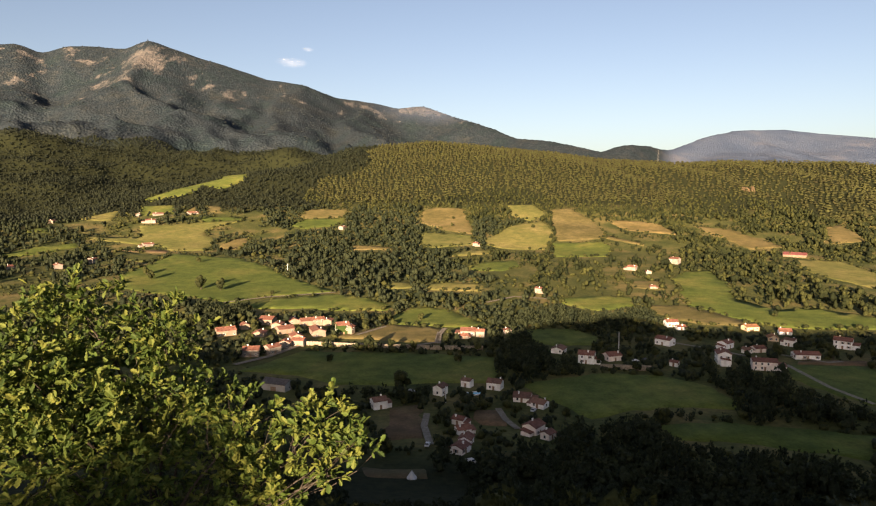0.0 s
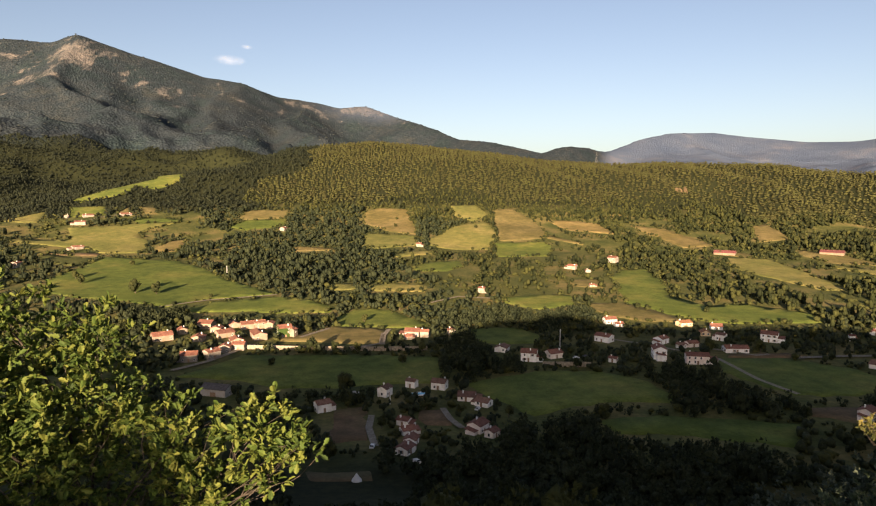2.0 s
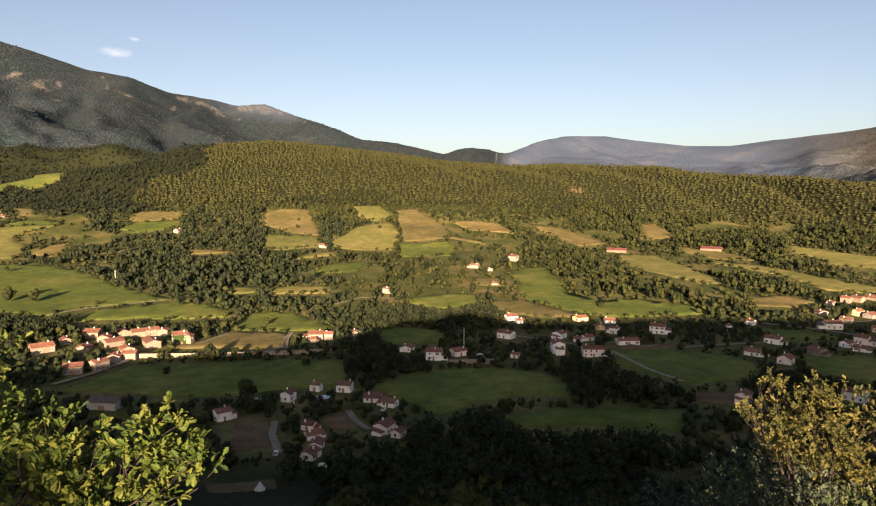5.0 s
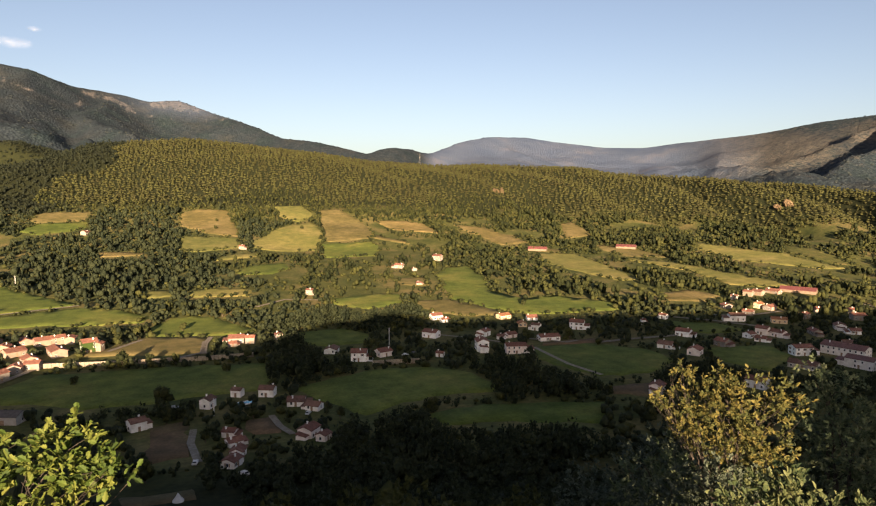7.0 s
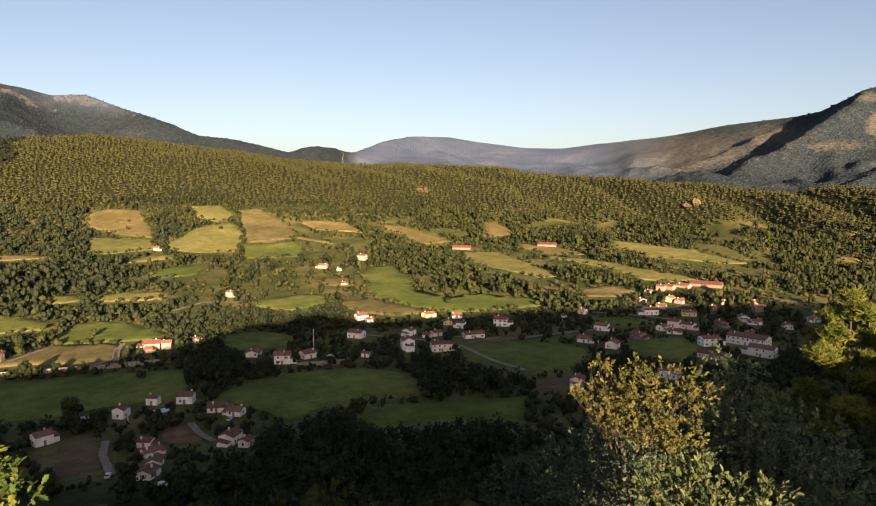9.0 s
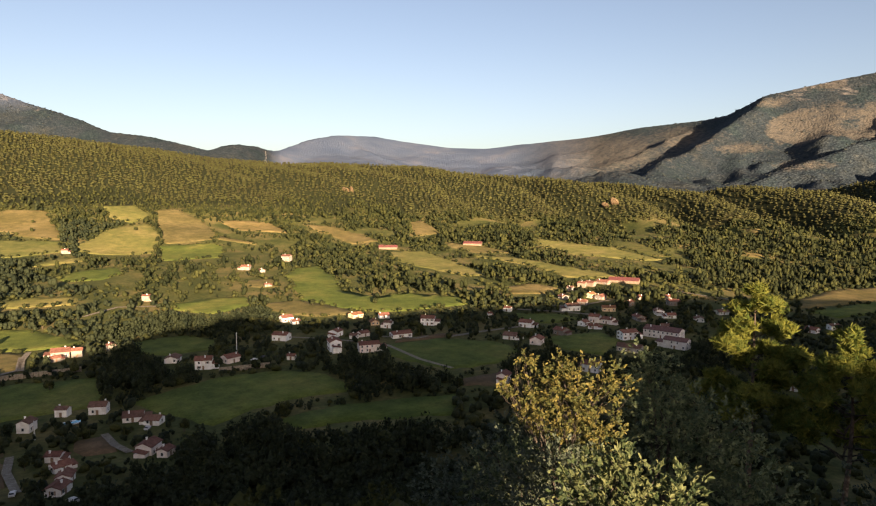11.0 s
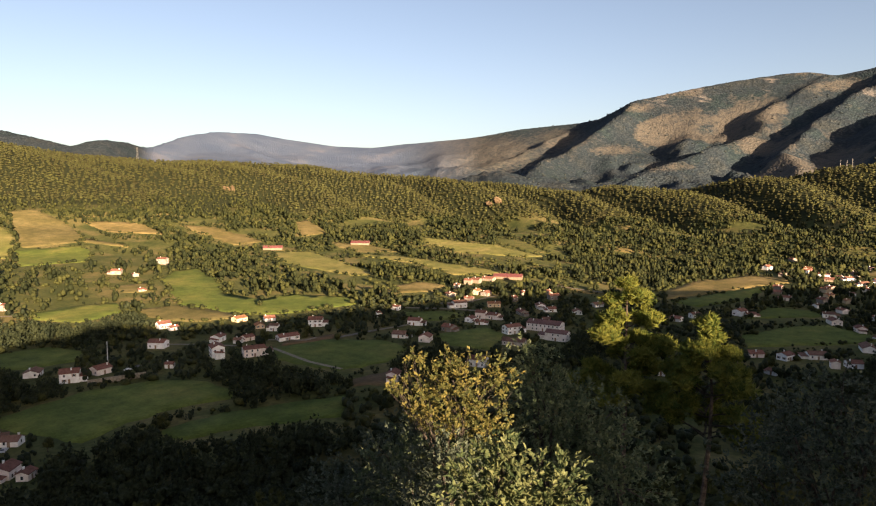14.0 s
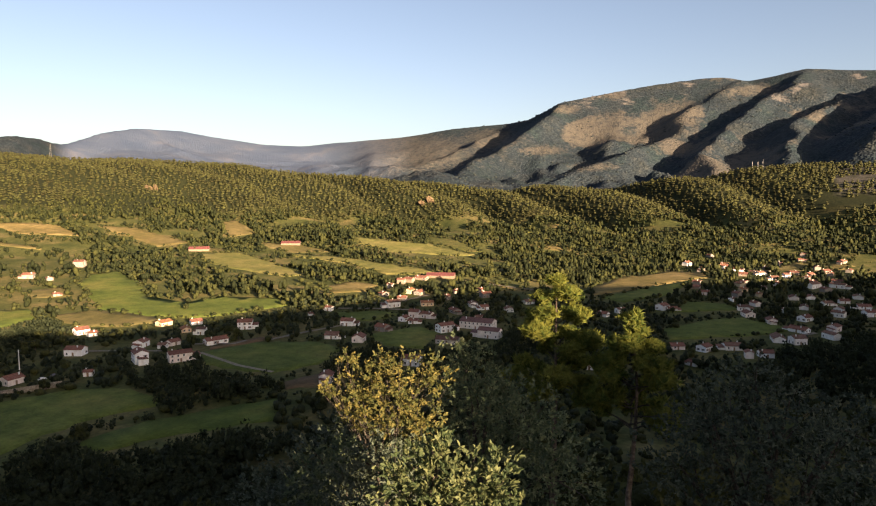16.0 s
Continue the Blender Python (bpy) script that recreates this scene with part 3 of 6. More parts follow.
def crown(seed, lumps, level, spray, tall=1.0):
    """A crown 2 m across and about 2*tall m high, standing on z = 0."""
    r = np.random.default_rng(seed)
    pieces = []
    for k in range(lumps):
        v, f = clump(level, seed * 31 + k)
        s = r.uniform(0.42, 0.66) if lumps > 1 else 0.95
        a, h = r.uniform(0, 6.28), r.uniform(-0.55, 0.6)
        w = 0.55 * math.sqrt(max(0.05, 1 - h * h)) if lumps > 1 else 0
        c = np.array([w * math.cos(a), w * math.sin(a), h])
        pieces.append((v * s + c, f))
        if spray:
            sv, sf = sprays(spray, seed * 57 + k, s, 0.10)
            pieces.append((sv + c, sf))
    v, f = joined(pieces)
    v = v * [1, 1, tall]
    v[:, 2] += -v[:, 2].min()
    return v, f


def conifer(seed, tiers=4):
    """A pine seen from afar: a narrow crown of ragged tiers, 2 m across, 3 m tall."""
    r = np.random.default_rng(seed)
    pieces = []
    for k in range(tiers):
        v, f = clump(1, seed * 17 + k, 0.4, 0.55)
        s = 1.0 - 0.72 * k / tiers
        pieces.append((v * s + [r.uniform(-0.15, 0.15), r.uniform(-0.15, 0.15), 0.5 + 2.3 * k / tiers], f))
    return joined(pieces)


def wood(name, protos, places, sizes, mat, label, tall=(0.85, 1.25), sink=0.0):
    """One stand of trees that nobody would count, as one mesh."""
    if len(places) == 0:
        return None
    z = ground(places[:, 0], places[:, 1])
    which = rng.integers(0, len(protos), len(places))
    vs, fs, ts, n = [], [], [], 0
    for k, (pv, pf) in enumerate(protos):
        idx = np.nonzero(which == k)[0]
        if not len(idx):
            continue
        a = rng.uniform(0, 6.283, len(idx))
        c, s = np.cos(a)[:, None], np.sin(a)[:, None]
        r = sizes[idx][:, None]
        h = r * rng.uniform(*tall, (len(idx), 1))
        v = np.stack([(pv[:, 0] * c - pv[:, 1] * s) * r + places[idx, 0:1], (pv[:, 0] * s + pv[:, 1] * c) * r + places[idx, 1:2],
                      pv[:, 2] * h + z[idx][:, None] - sink], -1)
        vs.append(v.reshape(-1, 3))
        fs.append((pf[None] + (np.arange(len(idx)) * len(pv))[:, None, None] + n).reshape(-1, 3))
        ts.append(np.repeat(rng.uniform(0, 0.45, len(idx)), len(pv)))
        n += len(idx) * len(pv)
    me = mesh_from(name, np.concatenate(vs), np.concatenate(fs), [mat], True)
    me.attributes.new("tint", "FLOAT", "POINT").data.foreach_set("value", np.concatenate(ts).astype(np.float32))
    return tagged(new(name, me), label, "woodland", kind="stuff")


def scatter(az0, az1, d0, d1, spacing):
    """Jittered places over a stretch of the valley, at about that spacing."""
    out = []
    for d in np.arange(d0, d1, spacing):
        n = max(2, int(math.radians(az1 - az0) * d / spacing))
        a = np.radians(np.linspace(az0, az1, n)) + rng.uniform(-0.5, 0.5, n) * spacing / d
        q = d + rng.uniform(-0.5, 0.5, n) * spacing
        out.append(np.stack([q * np.sin(a), q * np.cos(a)], 1))
    return np.concatenate(out)


# ---- fields, lanes and thickets of the valley, in metres from the lookout ----
FIELDS, LANES, THICKETS, HOUSES = [], [], [], []


def field(kind, *corners):
    FIELDS.append((kind, list(corners)))


def lane(width, *line):
    LANES.append((width, list(line)))


def thicket(*corners):
    THICKETS.append(list(corners))


def plot(style, x, y, width, depth, tall, turn):
    HOUSES.append((style, x, y, width, depth, tall, turn))


field("green", (-532, 1183), (-503, 1218), (-492, 1284), (-443, 1336), (-463, 1415), (-443, 1428), (-406, 1407), (-385, 1311), (-410, 1250), (-451, 1261), (-452, 1206), (-511, 1163))
field("green", (-511, 1130), (-457, 1127), (-432, 1069), (-482, 1054))
field("pale", (-572, 1022), (-535, 1099), (-522, 1065), (-503, 1004), (-530, 1007))
field("dry", (-418, 1075), (-417, 1123), (-401, 1104), (-395, 1051))
field("dry", (-399, 1126), (-371, 1123), (-362, 1085), (-383, 1081))
field("green", (-381, 1050), (-312, 1057), (-310, 1036), (-365, 1014))
field("pale", (-446, 975), (-308, 1043), (-338, 986), (-345, 958), (-314, 915), (-298, 853), (-350, 840), (-368, 865), (-428, 874), (-480, 881), (-482, 900), (-414, 910))
field("dry", (-296, 886), (-290, 926), (-271, 944), (-266, 873), (-286, 864))
field("green", (-518, 767), (-503, 819), (-473, 854), (-463, 835), (-476, 797), (-504, 747))
field("green", (-574, 898), (-562, 937), (-541, 901), (-562, 892))
field("crop", (-398, 785), (-335, 755), (-342, 804), (-399, 828), (-412, 818))
field("soil", (-412, 835), (-365, 840), (-346, 839), (-342, 821), (-400, 831))
field("green", (-333, 683), (-329, 741), (-333, 815), (-295, 807), (-242, 793), (-203, 751), (-156, 682), (-112, 633), (-98, 617), (-156, 593), (-183, 563), (-225, 586), (-265, 596), (-300, 616))
field("green", (-165, 553), (-144, 584), (-96, 602), (-63, 586), (-41, 558), (-44, 542), (-86, 540), (-107, 549), (-148, 542))
field("green", (-232, 1025), (-219, 1071), (-153, 1091), (-156, 1055), (-172, 1034), (-207, 1009))
field("dry", (-234, 1095), (-218, 1135), (-156, 1145), (-157, 1100), (-220, 1074))
field("green", (-38, 516), (-23, 550), (-7, 553), (12, 538), (37, 489), (27, 477), (3, 484), (-36, 492))
field("dry", (-73, 454), (-58, 462), (-36, 489), (3, 478), (0, 454), (-1, 430), (-55, 442), (-67, 443))
field("green", (-112, 360), (-100, 378), (-86, 406), (-51, 403), (-8, 399), (33, 392), (34, 367), (30, 336), (5, 339), (-25, 334), (-54, 335), (-79, 354))
field("dry", (-121, 911), (-65, 902), (-64, 881), (-115, 881))
field("dry", (-28, 1138), (-4, 1165), (46, 1158), (48, 1107), (58, 1028), (52, 990), (14, 1012), (-27, 1072))
field("pale", (-27, 1000), (-3, 997), (51, 981), (52, 918), (-3, 895), (-25, 910))
field("pale", (68, 947), (101, 1010), (117, 1038), (175, 1070), (176, 1021), (170, 961), (147, 895), (89, 897), (65, 923))
field("pale", (127, 1182), (174, 1188), (182, 1111), (153, 1076), (125, 1116))
field("dry", (200, 1145), (232, 1148), (254, 1075), (252, 977), (236, 944), (174, 939), (187, 1059))
field("green", (164, 929), (235, 923), (236, 882), (211, 814), (150, 824))
field("dry", (250, 965), (283, 899), (279, 885), (244, 942))
field("green", (30, 762), (58, 785), (93, 797), (96, 760), (73, 726), (42, 729))
field("pale", (-16, 649), (9, 658), (43, 648), (40, 615), (-8, 625))
field("pale", (-54, 662), (-31, 663), (-24, 634), (-46, 626))
field("green", (110, 585), (152, 591), (173, 585), (167, 549), (133, 537), (110, 563))
field("green", (66, 470), (101, 473), (111, 446), (102, 424), (76, 423), (65, 437))
field("green", (44, 334), (66, 347), (92, 355), (122, 350), (141, 330), (146, 304), (137, 295), (120, 300), (90, 296), (69, 283), (56, 308))
field("green", (97, 274), (126, 278), (152, 271), (181, 261), (164, 236), (151, 244), (123, 255), (100, 258))
field("soil", (-22, 266), (-22, 298), (-8, 301), (-6, 255), (-20, 252))
field("soil", (17, 294), (27, 294), (29, 275), (19, 276))
field("soil", (-26, 219), (-5, 217), (-4, 209), (-23, 210))
field("green", (243, 669), (266, 702), (297, 709), (285, 636), (263, 567), (275, 524), (310, 529), (341, 488), (339, 460), (275, 466), (243, 484), (228, 520), (215, 555), (228, 611))
field("dry", (181, 551), (209, 547), (226, 515), (236, 480), (207, 484), (185, 502), (178, 527))
field("dry", (395, 1003), (434, 967), (447, 891), (450, 842), (404, 842), (404, 921), (392, 959))
field("dry", (558, 937), (597, 965), (582, 907), (559, 847), (514, 847))
field("pale", (425, 771), (466, 746), (458, 669), (435, 571), (412, 570), (397, 648), (397, 714))
field("pale", (514, 700), (540, 644), (546, 583), (558, 520), (565, 490), (529, 486), (503, 512), (518, 588), (503, 674))
field("pale", (657, 742), (674, 689), (702, 629), (697, 557), (705, 537), (666, 547), (627, 622), (629, 694))
field("crop", (751, 673), (753, 620), (723, 547), (708, 562), (712, 636))
field("dry", (408, 501), (445, 505), (452, 474), (419, 460), (391, 472))
field("green", (203, 372), (241, 370), (268, 344), (268, 313), (235, 297), (205, 302), (192, 345))
field("soil", (197, 281), (225, 280), (212, 259), (194, 271))
field("green", (310, 332), (351, 325), (346, 303), (305, 277), (294, 302))
field("soil", (217, 382), (253, 381), (260, 372), (244, 372), (211, 375))
field("dry", (556, 416), (545, 374), (553, 351), (546, 346), (531, 368))
field("dry", (433, 828), (468, 777), (447, 758), (426, 797))
field("dry", (531, 790), (564, 730), (569, 679), (525, 703), (517, 756))
field("dry", (276, 1073), (311, 1060), (351, 1032), (350, 950), (292, 997))
field("dry", (191, 655), (222, 654), (213, 610), (193, 623))
field("pale", (11, 847), (64, 878), (69, 847), (17, 829))
field("dry", (607, 317), (677, 326), (762, 303), (774, 261), (745, 245), (671, 272), (562, 293))
field("green", (557, 284), (645, 273), (719, 254), (609, 241), (551, 254))
field("green", (464, 183), (516, 172), (544, 152), (526, 112), (497, 120), (457, 149), (432, 166))
field("dry", (861, 211), (910, 197), (905, 177), (850, 178))
field("dry", (895, 164), (922, 151), (907, 131), (880, 143))
field("dry", (833, 514), (839, 486), (821, 482), (818, 499))
field("green", (588, 212), (598, 181), (582, 163), (530, 205))
field("green", (343, 410), (373, 388), (377, 366), (342, 368), (329, 387))
field("dry", (966, 590), (968, 570), (947, 563))
lane(3, (-187, 562), (-155, 587), (-97, 611))
lane(3.5, (0, 427), (1, 454), (5, 475))
lane(3, (28, 296), (30, 281), (34, 269))
lane(3, (-5, 289), (-6, 271), (-3, 245))
lane(3, (43, 569), (70, 591), (101, 580))
lane(4, (-119, 373), (-104, 392), (-85, 434))
lane(3, (-57, 453), (-39, 482))
lane(4, (249, 369), (278, 370), (315, 368))
lane(4, (347, 426), (375, 398), (396, 368))
lane(3.5, (541, 411), (545, 385), (550, 351))
lane(3, (203, 372), (202, 328), (207, 301))
lane(4, (479, 101), (507, 101), (520, 96))
lane(3, (-15, 421), (-1, 430), (1, 463))
lane(3, (151, 434), (173, 413), (189, 393))
lane(2.5, (-446, 1011), (-430, 1047), (-401, 1065))
lane(3, (384, 415), (414, 402), (453, 404))
lane(3, (212, 395), (230, 377), (240, 379))
thicket((42, 455), (61, 435), (74, 392), (94, 361), (66, 347), (43, 334), (34, 345))
thicket((68, 281), (118, 294), (138, 292), (187, 334), (201, 290), (183, 264), (149, 273), (97, 277), (100, 252), (163, 234), (137, 196), (-14, 170), (-18, 214), (-5, 225), (16, 232), (49, 254))
thicket((152, 365), (175, 366), (181, 335), (177, 307), (148, 303), (142, 332))
thicket((41, 488), (101, 538), (163, 541), (177, 514), (122, 456), (102, 476), (64, 474))
thicket((-213, 565), (-165, 553), (-107, 549), (-44, 539), (-42, 515), (-63, 504), (-103, 531), (-143, 525), (-164, 490), (-168, 454))
thicket((-56, 330), (-24, 332), (-4, 335), (-4, 307), (-22, 300), (-44, 306))
thicket((195, 330), (206, 299), (197, 281), (179, 264), (154, 275), (134, 298), (165, 343), (186, 348))
thicket((218, 295), (274, 295), (285, 293), (294, 267), (323, 255), (404, 255), (335, 210), (251, 228), (209, 254))
thicket((357, 95), (434, 98), (523, 61), (369, 41), (339, 75))
plot("c", -150.4, 454.6, 13.5, 9.5, 8.1, 30)
plot("c", -142.9, 474.7, 7.8, 6.8, 6.8, 117)
plot("s", -115.6, 396.3, 11.6, 9.5, 8.4, 8)
plot("s", -104.3, 402.3, 10.4, 9.0, 8.5, 50)
plot("s", -99.4, 418.9, 10.1, 8.8, 7.3, 88)
plot("s", -91.9, 423.4, 9.5, 8.3, 7.4, -6)
plot("c", -130.0, 491.9, 11.2, 9.5, 8.7, -13)
plot("c", -119.5, 478.5, 9.3, 8.1, 6.7, 89)
plot("c", -110.4, 462.8, 11.9, 9.5, 7.3, 35)
plot("c", -111.6, 495.9, 9.6, 8.3, 6.1, 113)
plot("c", -100.3, 489.1, 9.4, 8.2, 7.7, 24)
plot("c", -91.3, 490.6, 8.6, 7.5, 8.5, 23)
plot("c", -83.3, 488.7, 7.8, 6.8, 7.6, 85)
plot("c", -85.7, 455.8, 17.4, 9.5, 7.9, 111)
plot("c", -98.2, 443.7, 10.0, 8.7, 5.4, 112)
plot("c", -125.7, 452.4, 10.3, 9.0, 5.6, 91)
plot("green", -68.2, 458.2, 9.4, 8.2, 12.6, 23)
plot("c", -62.1, 457.6, 5.1, 4.4, 9.5, 68)
plot("s", 21.4, 454.3, 12.1, 9.5, 7.7, -11)
plot("s", 17.9, 443.8, 6.3, 5.5, 4.5, 10)
plot("s", 29.8, 449.5, 7.1, 6.1, 7.7, -12)
plot("s", 49.4, 456.8, 7.2, 6.3, 6.3, 94)
plot("barn", -82.6, 328.3, 14.8, 8.8, 7.5, -21)
plot("b", 1.2, 319.6, 7.5, 6.5, 7.6, 60)
plot("b", 15.3, 332.8, 6.3, 5.5, 6.2, -31)
plot("b", 29.5, 328.7, 8.8, 7.6, 7.3, -23)
plot("b", 41.2, 309.7, 9.8, 8.5, 5.3, -16)
plot("b", 48.1, 300.0, 8.1, 7.0, 3.6, -37)
plot("b", -27.8, 298.5, 8.0, 6.9, 7.6, 27)
plot("r", 9.4, 277.1, 6.5, 5.7, 5.2, -30)
plot("r", 10.3, 263.2, 7.0, 6.1, 4.9, 20)
plot("r", 11.1, 249.2, 7.0, 6.1, 5.1, 72)
plot("r", 8.3, 237.4, 7.4, 6.4, 5.2, 58)
plot("p", 40.1, 265.2, 9.2, 8.0, 7.3, 51)
plot("p", 44.7, 257.3, 6.1, 5.3, 5.3, 50)
plot("b", 76.6, 405.6, 11.0, 9.5, 5.6, 64)
plot("w", 88.6, 380.6, 11.0, 9.5, 10.0, -21)
plot("p", 105.2, 386.7, 10.7, 9.3, 6.8, 20)
plot("w", 137.8, 372.3, 5.6, 4.9, 4.7, -38)
plot("w", 150.9, 425.9, 12.7, 9.5, 7.7, -48)
plot("s", -440.0, 998.1, 17.2, 9.5, 9.3, 16)
plot("s", -482.4, 1050.7, 9.1, 7.9, 6.9, 100)
plot("s", -452.6, 1054.8, 18.1, 9.5, 6.9, 35)
plot("s", -397.7, 1057.5, 19.5, 9.5, 6.8, 43)
plot("c", -582.9, 984.5, 9.0, 7.8, 8.8, 91)
plot("s", -386.0, 864.5, 16.4, 9.5, 7.3, 46)
plot("s", -399.2, 747.9, 13.3, 9.5, 10.1, 88)
plot("s", -415.4, 707.9, 12.9, 9.5, 9.1, 130)
plot("s", -148.9, 1013.9, 12.9, 9.5, 8.8, 68)
plot("s", -460.2, 693.4, 9.2, 8.0, 6.4, 69)
plot("w", 169.3, 379.8, 13.0, 9.5, 11.3, 76)
plot("w", 187.3, 417.4, 10.0, 8.7, 7.0, 36)
plot("p", 186.2, 365.1, 15.4, 9.5, 9.1, -15)
plot("p", 203.0, 406.0, 8.5, 7.4, 5.4, 8)
plot("b", 194.4, 402.7, 6.3, 5.5, 4.6, -54)
plot("w", 223.6, 389.1, 16.9, 9.5, 6.1, -8)
plot("w", 262.4, 414.7, 12.3, 9.5, 10.0, -40)
plot("o", 227.6, 468.4, 11.4, 9.5, 5.8, 9)
plot("o", 228.2, 437.3, 9.3, 8.1, 5.0, 72)
plot("b", 231.5, 421.2, 7.5, 6.6, 7.4, -47)
plot("w", 246.0, 455.2, 9.7, 8.5, 4.8, -16)
plot("w", 175.5, 483.8, 10.5, 9.1, 7.0, 2)
plot("w", 178.2, 472.0, 7.1, 6.2, 3.4, 1)
plot("w", 320.4, 367.9, 11.5, 9.5, 7.5, -59)
plot("b", 284.8, 343.0, 11.2, 9.5, 6.1, -58)
plot("p", 290.2, 322.4, 10.9, 9.4, 7.4, 33)
plot("p", 215.8, 265.5, 9.1, 7.9, 8.1, 36)
plot("w", 271.5, 255.5, 11.6, 9.5, 8.2, -65)
plot("w", 353.5, 300.2, 14.5, 9.5, 9.5, -15)
plot("grey", 327.2, 275.5, 18.1, 9.5, 6.5, -65)
plot("big", 379.7, 290.3, 29.8, 15.0, 10.5, -73)
plot("big", 359.5, 264.5, 18.1, 10.8, 9.9, -74)
plot("p", 378.0, 353.3, 9.7, 8.5, 8.8, -65)
plot("w", 361.0, 348.9, 8.7, 7.5, 6.0, 14)
plot("w", 359.5, 337.3, 8.5, 7.4, 5.0, -55)
plot("p", 382.8, 343.9, 10.5, 9.1, 7.0, -76)
plot("b", 393.6, 393.8, 14.0, 9.5, 8.5, -23)
plot("o", 447.3, 424.1, 9.7, 8.4, 6.8, 13)
plot("s", 449.3, 413.6, 10.5, 9.2, 6.2, 13)
plot("c", 477.8, 465.0, 7.9, 6.8, 9.1, -64)
plot("grey", 452.7, 455.8, 7.1, 6.1, 7.7, -60)
plot("c", 490.5, 465.6, 9.6, 8.3, 8.1, -74)
plot("shed", 535.1, 460.6, 36.5, 15.0, 7.8, -57)
plot("c", 510.6, 466.8, 14.1, 9.5, 6.5, -76)
plot("s", 449.5, 380.5, 8.3, 7.2, 7.0, 10)
plot("s", 480.4, 395.7, 9.8, 8.5, 5.3, -16)
plot("b", 444.3, 345.5, 11.5, 9.5, 6.2, 48)
plot("w", 439.8, 330.3, 8.6, 7.5, 5.6, -31)
plot("b", 447.8, 309.9, 10.2, 8.9, 5.1, 45)
plot("b", 404.4, 307.5, 8.8, 7.6, 5.2, -41)
plot("w", 345.0, 419.8, 6.8, 5.9, 5.6, -67)
plot("w", 317.8, 409.6, 4.1, 3.5, 6.2, -16)
plot("shed", 434.6, 789.2, 29.7, 15.0, 9.2, -37)
plot("shed", 552.6, 753.0, 30.8, 15.0, 8.8, -44)
plot("s", 95.3, 608.3, 7.7, 6.7, 7.9, -37)
plot("s", 52.9, 908.4, 8.6, 7.5, 8.6, -21)
plot("s", 215.9, 720.1, 11.8, 9.5, 8.3, -35)
plot("s", 226.5, 696.9, 8.1, 7.0, 5.0, 82)
plot("s", 276.6, 756.8, 12.7, 9.5, 12.4, -48)
plot("s", 205.4, 617.9, 6.1, 5.3, 5.6, -6)
plot("w", 842.1, 305.4, 14.1, 9.5, 8.4, -10)
plot("w", 824.8, 271.5, 9.6, 8.3, 6.7, -50)
plot("w", 838.6, 259.2, 12.4, 9.5, 7.5, -51)
plot("w", 817.6, 235.3, 13.4, 9.5, 6.5, -82)
plot("b", 806.7, 218.0, 10.5, 9.1, 5.7, -103)
plot("b", 803.6, 206.9, 11.7, 9.5, 6.4, -41)
plot("b", 771.8, 185.6, 11.2, 9.5, 6.1, -41)
plot("w", 797.8, 178.9, 10.3, 8.9, 7.7, -42)
plot("p", 638.6, 214.5, 10.6, 9.2, 6.9, -79)
plot("w", 616.0, 181.9, 6.6, 5.7, 6.6, -14)
plot("b", 698.5, 177.7, 7.9, 6.9, 5.5, -16)
plot("p", 733.8, 174.6, 9.5, 8.2, 5.8, -2)
plot("p", 658.8, 141.2, 11.6, 9.5, 6.3, 22)
plot("b", 735.5, 140.7, 17.6, 9.5, 9.6, -19)
plot("w", 670.2, 129.9, 10.7, 9.3, 5.8, 21)
plot("b", 751.0, 121.5, 16.7, 9.5, 7.8, -99)
plot("b", 697.1, 96.8, 11.0, 9.5, 6.0, 18)
plot("w", 647.2, 85.4, 12.3, 9.5, 5.0, -60)
plot("w", 539.4, 215.5, 11.8, 9.5, 7.9, -8)
plot("w", 538.9, 206.6, 9.1, 7.9, 5.4, -57)
plot("p", 411.6, 154.4, 10.3, 9.0, 4.9, -47)
plot("w", 416.9, 138.6, 9.6, 8.4, 6.7, -12)
plot("b", 433.6, 126.8, 12.7, 9.5, 6.1, -52)
plot("p", 417.5, 112.2, 6.8, 5.9, 6.6, 25)
plot("w", 426.6, 105.1, 9.6, 8.4, 6.0, -54)
plot("b", 478.2, 110.7, 16.9, 9.5, 6.3, 23)
plot("b", 477.6, 98.7, 10.7, 9.3, 8.3, -43)
plot("w", 519.0, 106.6, 14.9, 9.5, 5.4, -106)
plot("w", 563.7, 112.3, 10.8, 9.4, 6.9, -19)
plot("b", 503.3, 236.4, 8.7, 7.6, 6.2, -30)
plot("w", 481.5, 240.5, 9.3, 8.1, 5.0, -91)
plot("grey", 371.3, 198.5, 8.6, 7.5, 5.7, -77)
plot("w", 365.0, 172.5, 10.7, 9.3, 6.2, -5)
plot("w", 330.4, 172.8, 5.3, 4.6, 4.8, -70)
plot("w", 377.0, 131.3, 6.3, 5.4, 4.4, -99)
plot("b", 487.0, 316.5, 10.9, 9.5, 4.9, -22)
plot("w", 399.5, 233.6, 8.0, 6.9, 4.7, 15)
plot("w", 615.2, 75.3, 14.6, 9.5, 7.4, -48)
plot("b", 645.9, 112.1, 10.3, 8.9, 5.0, -45)
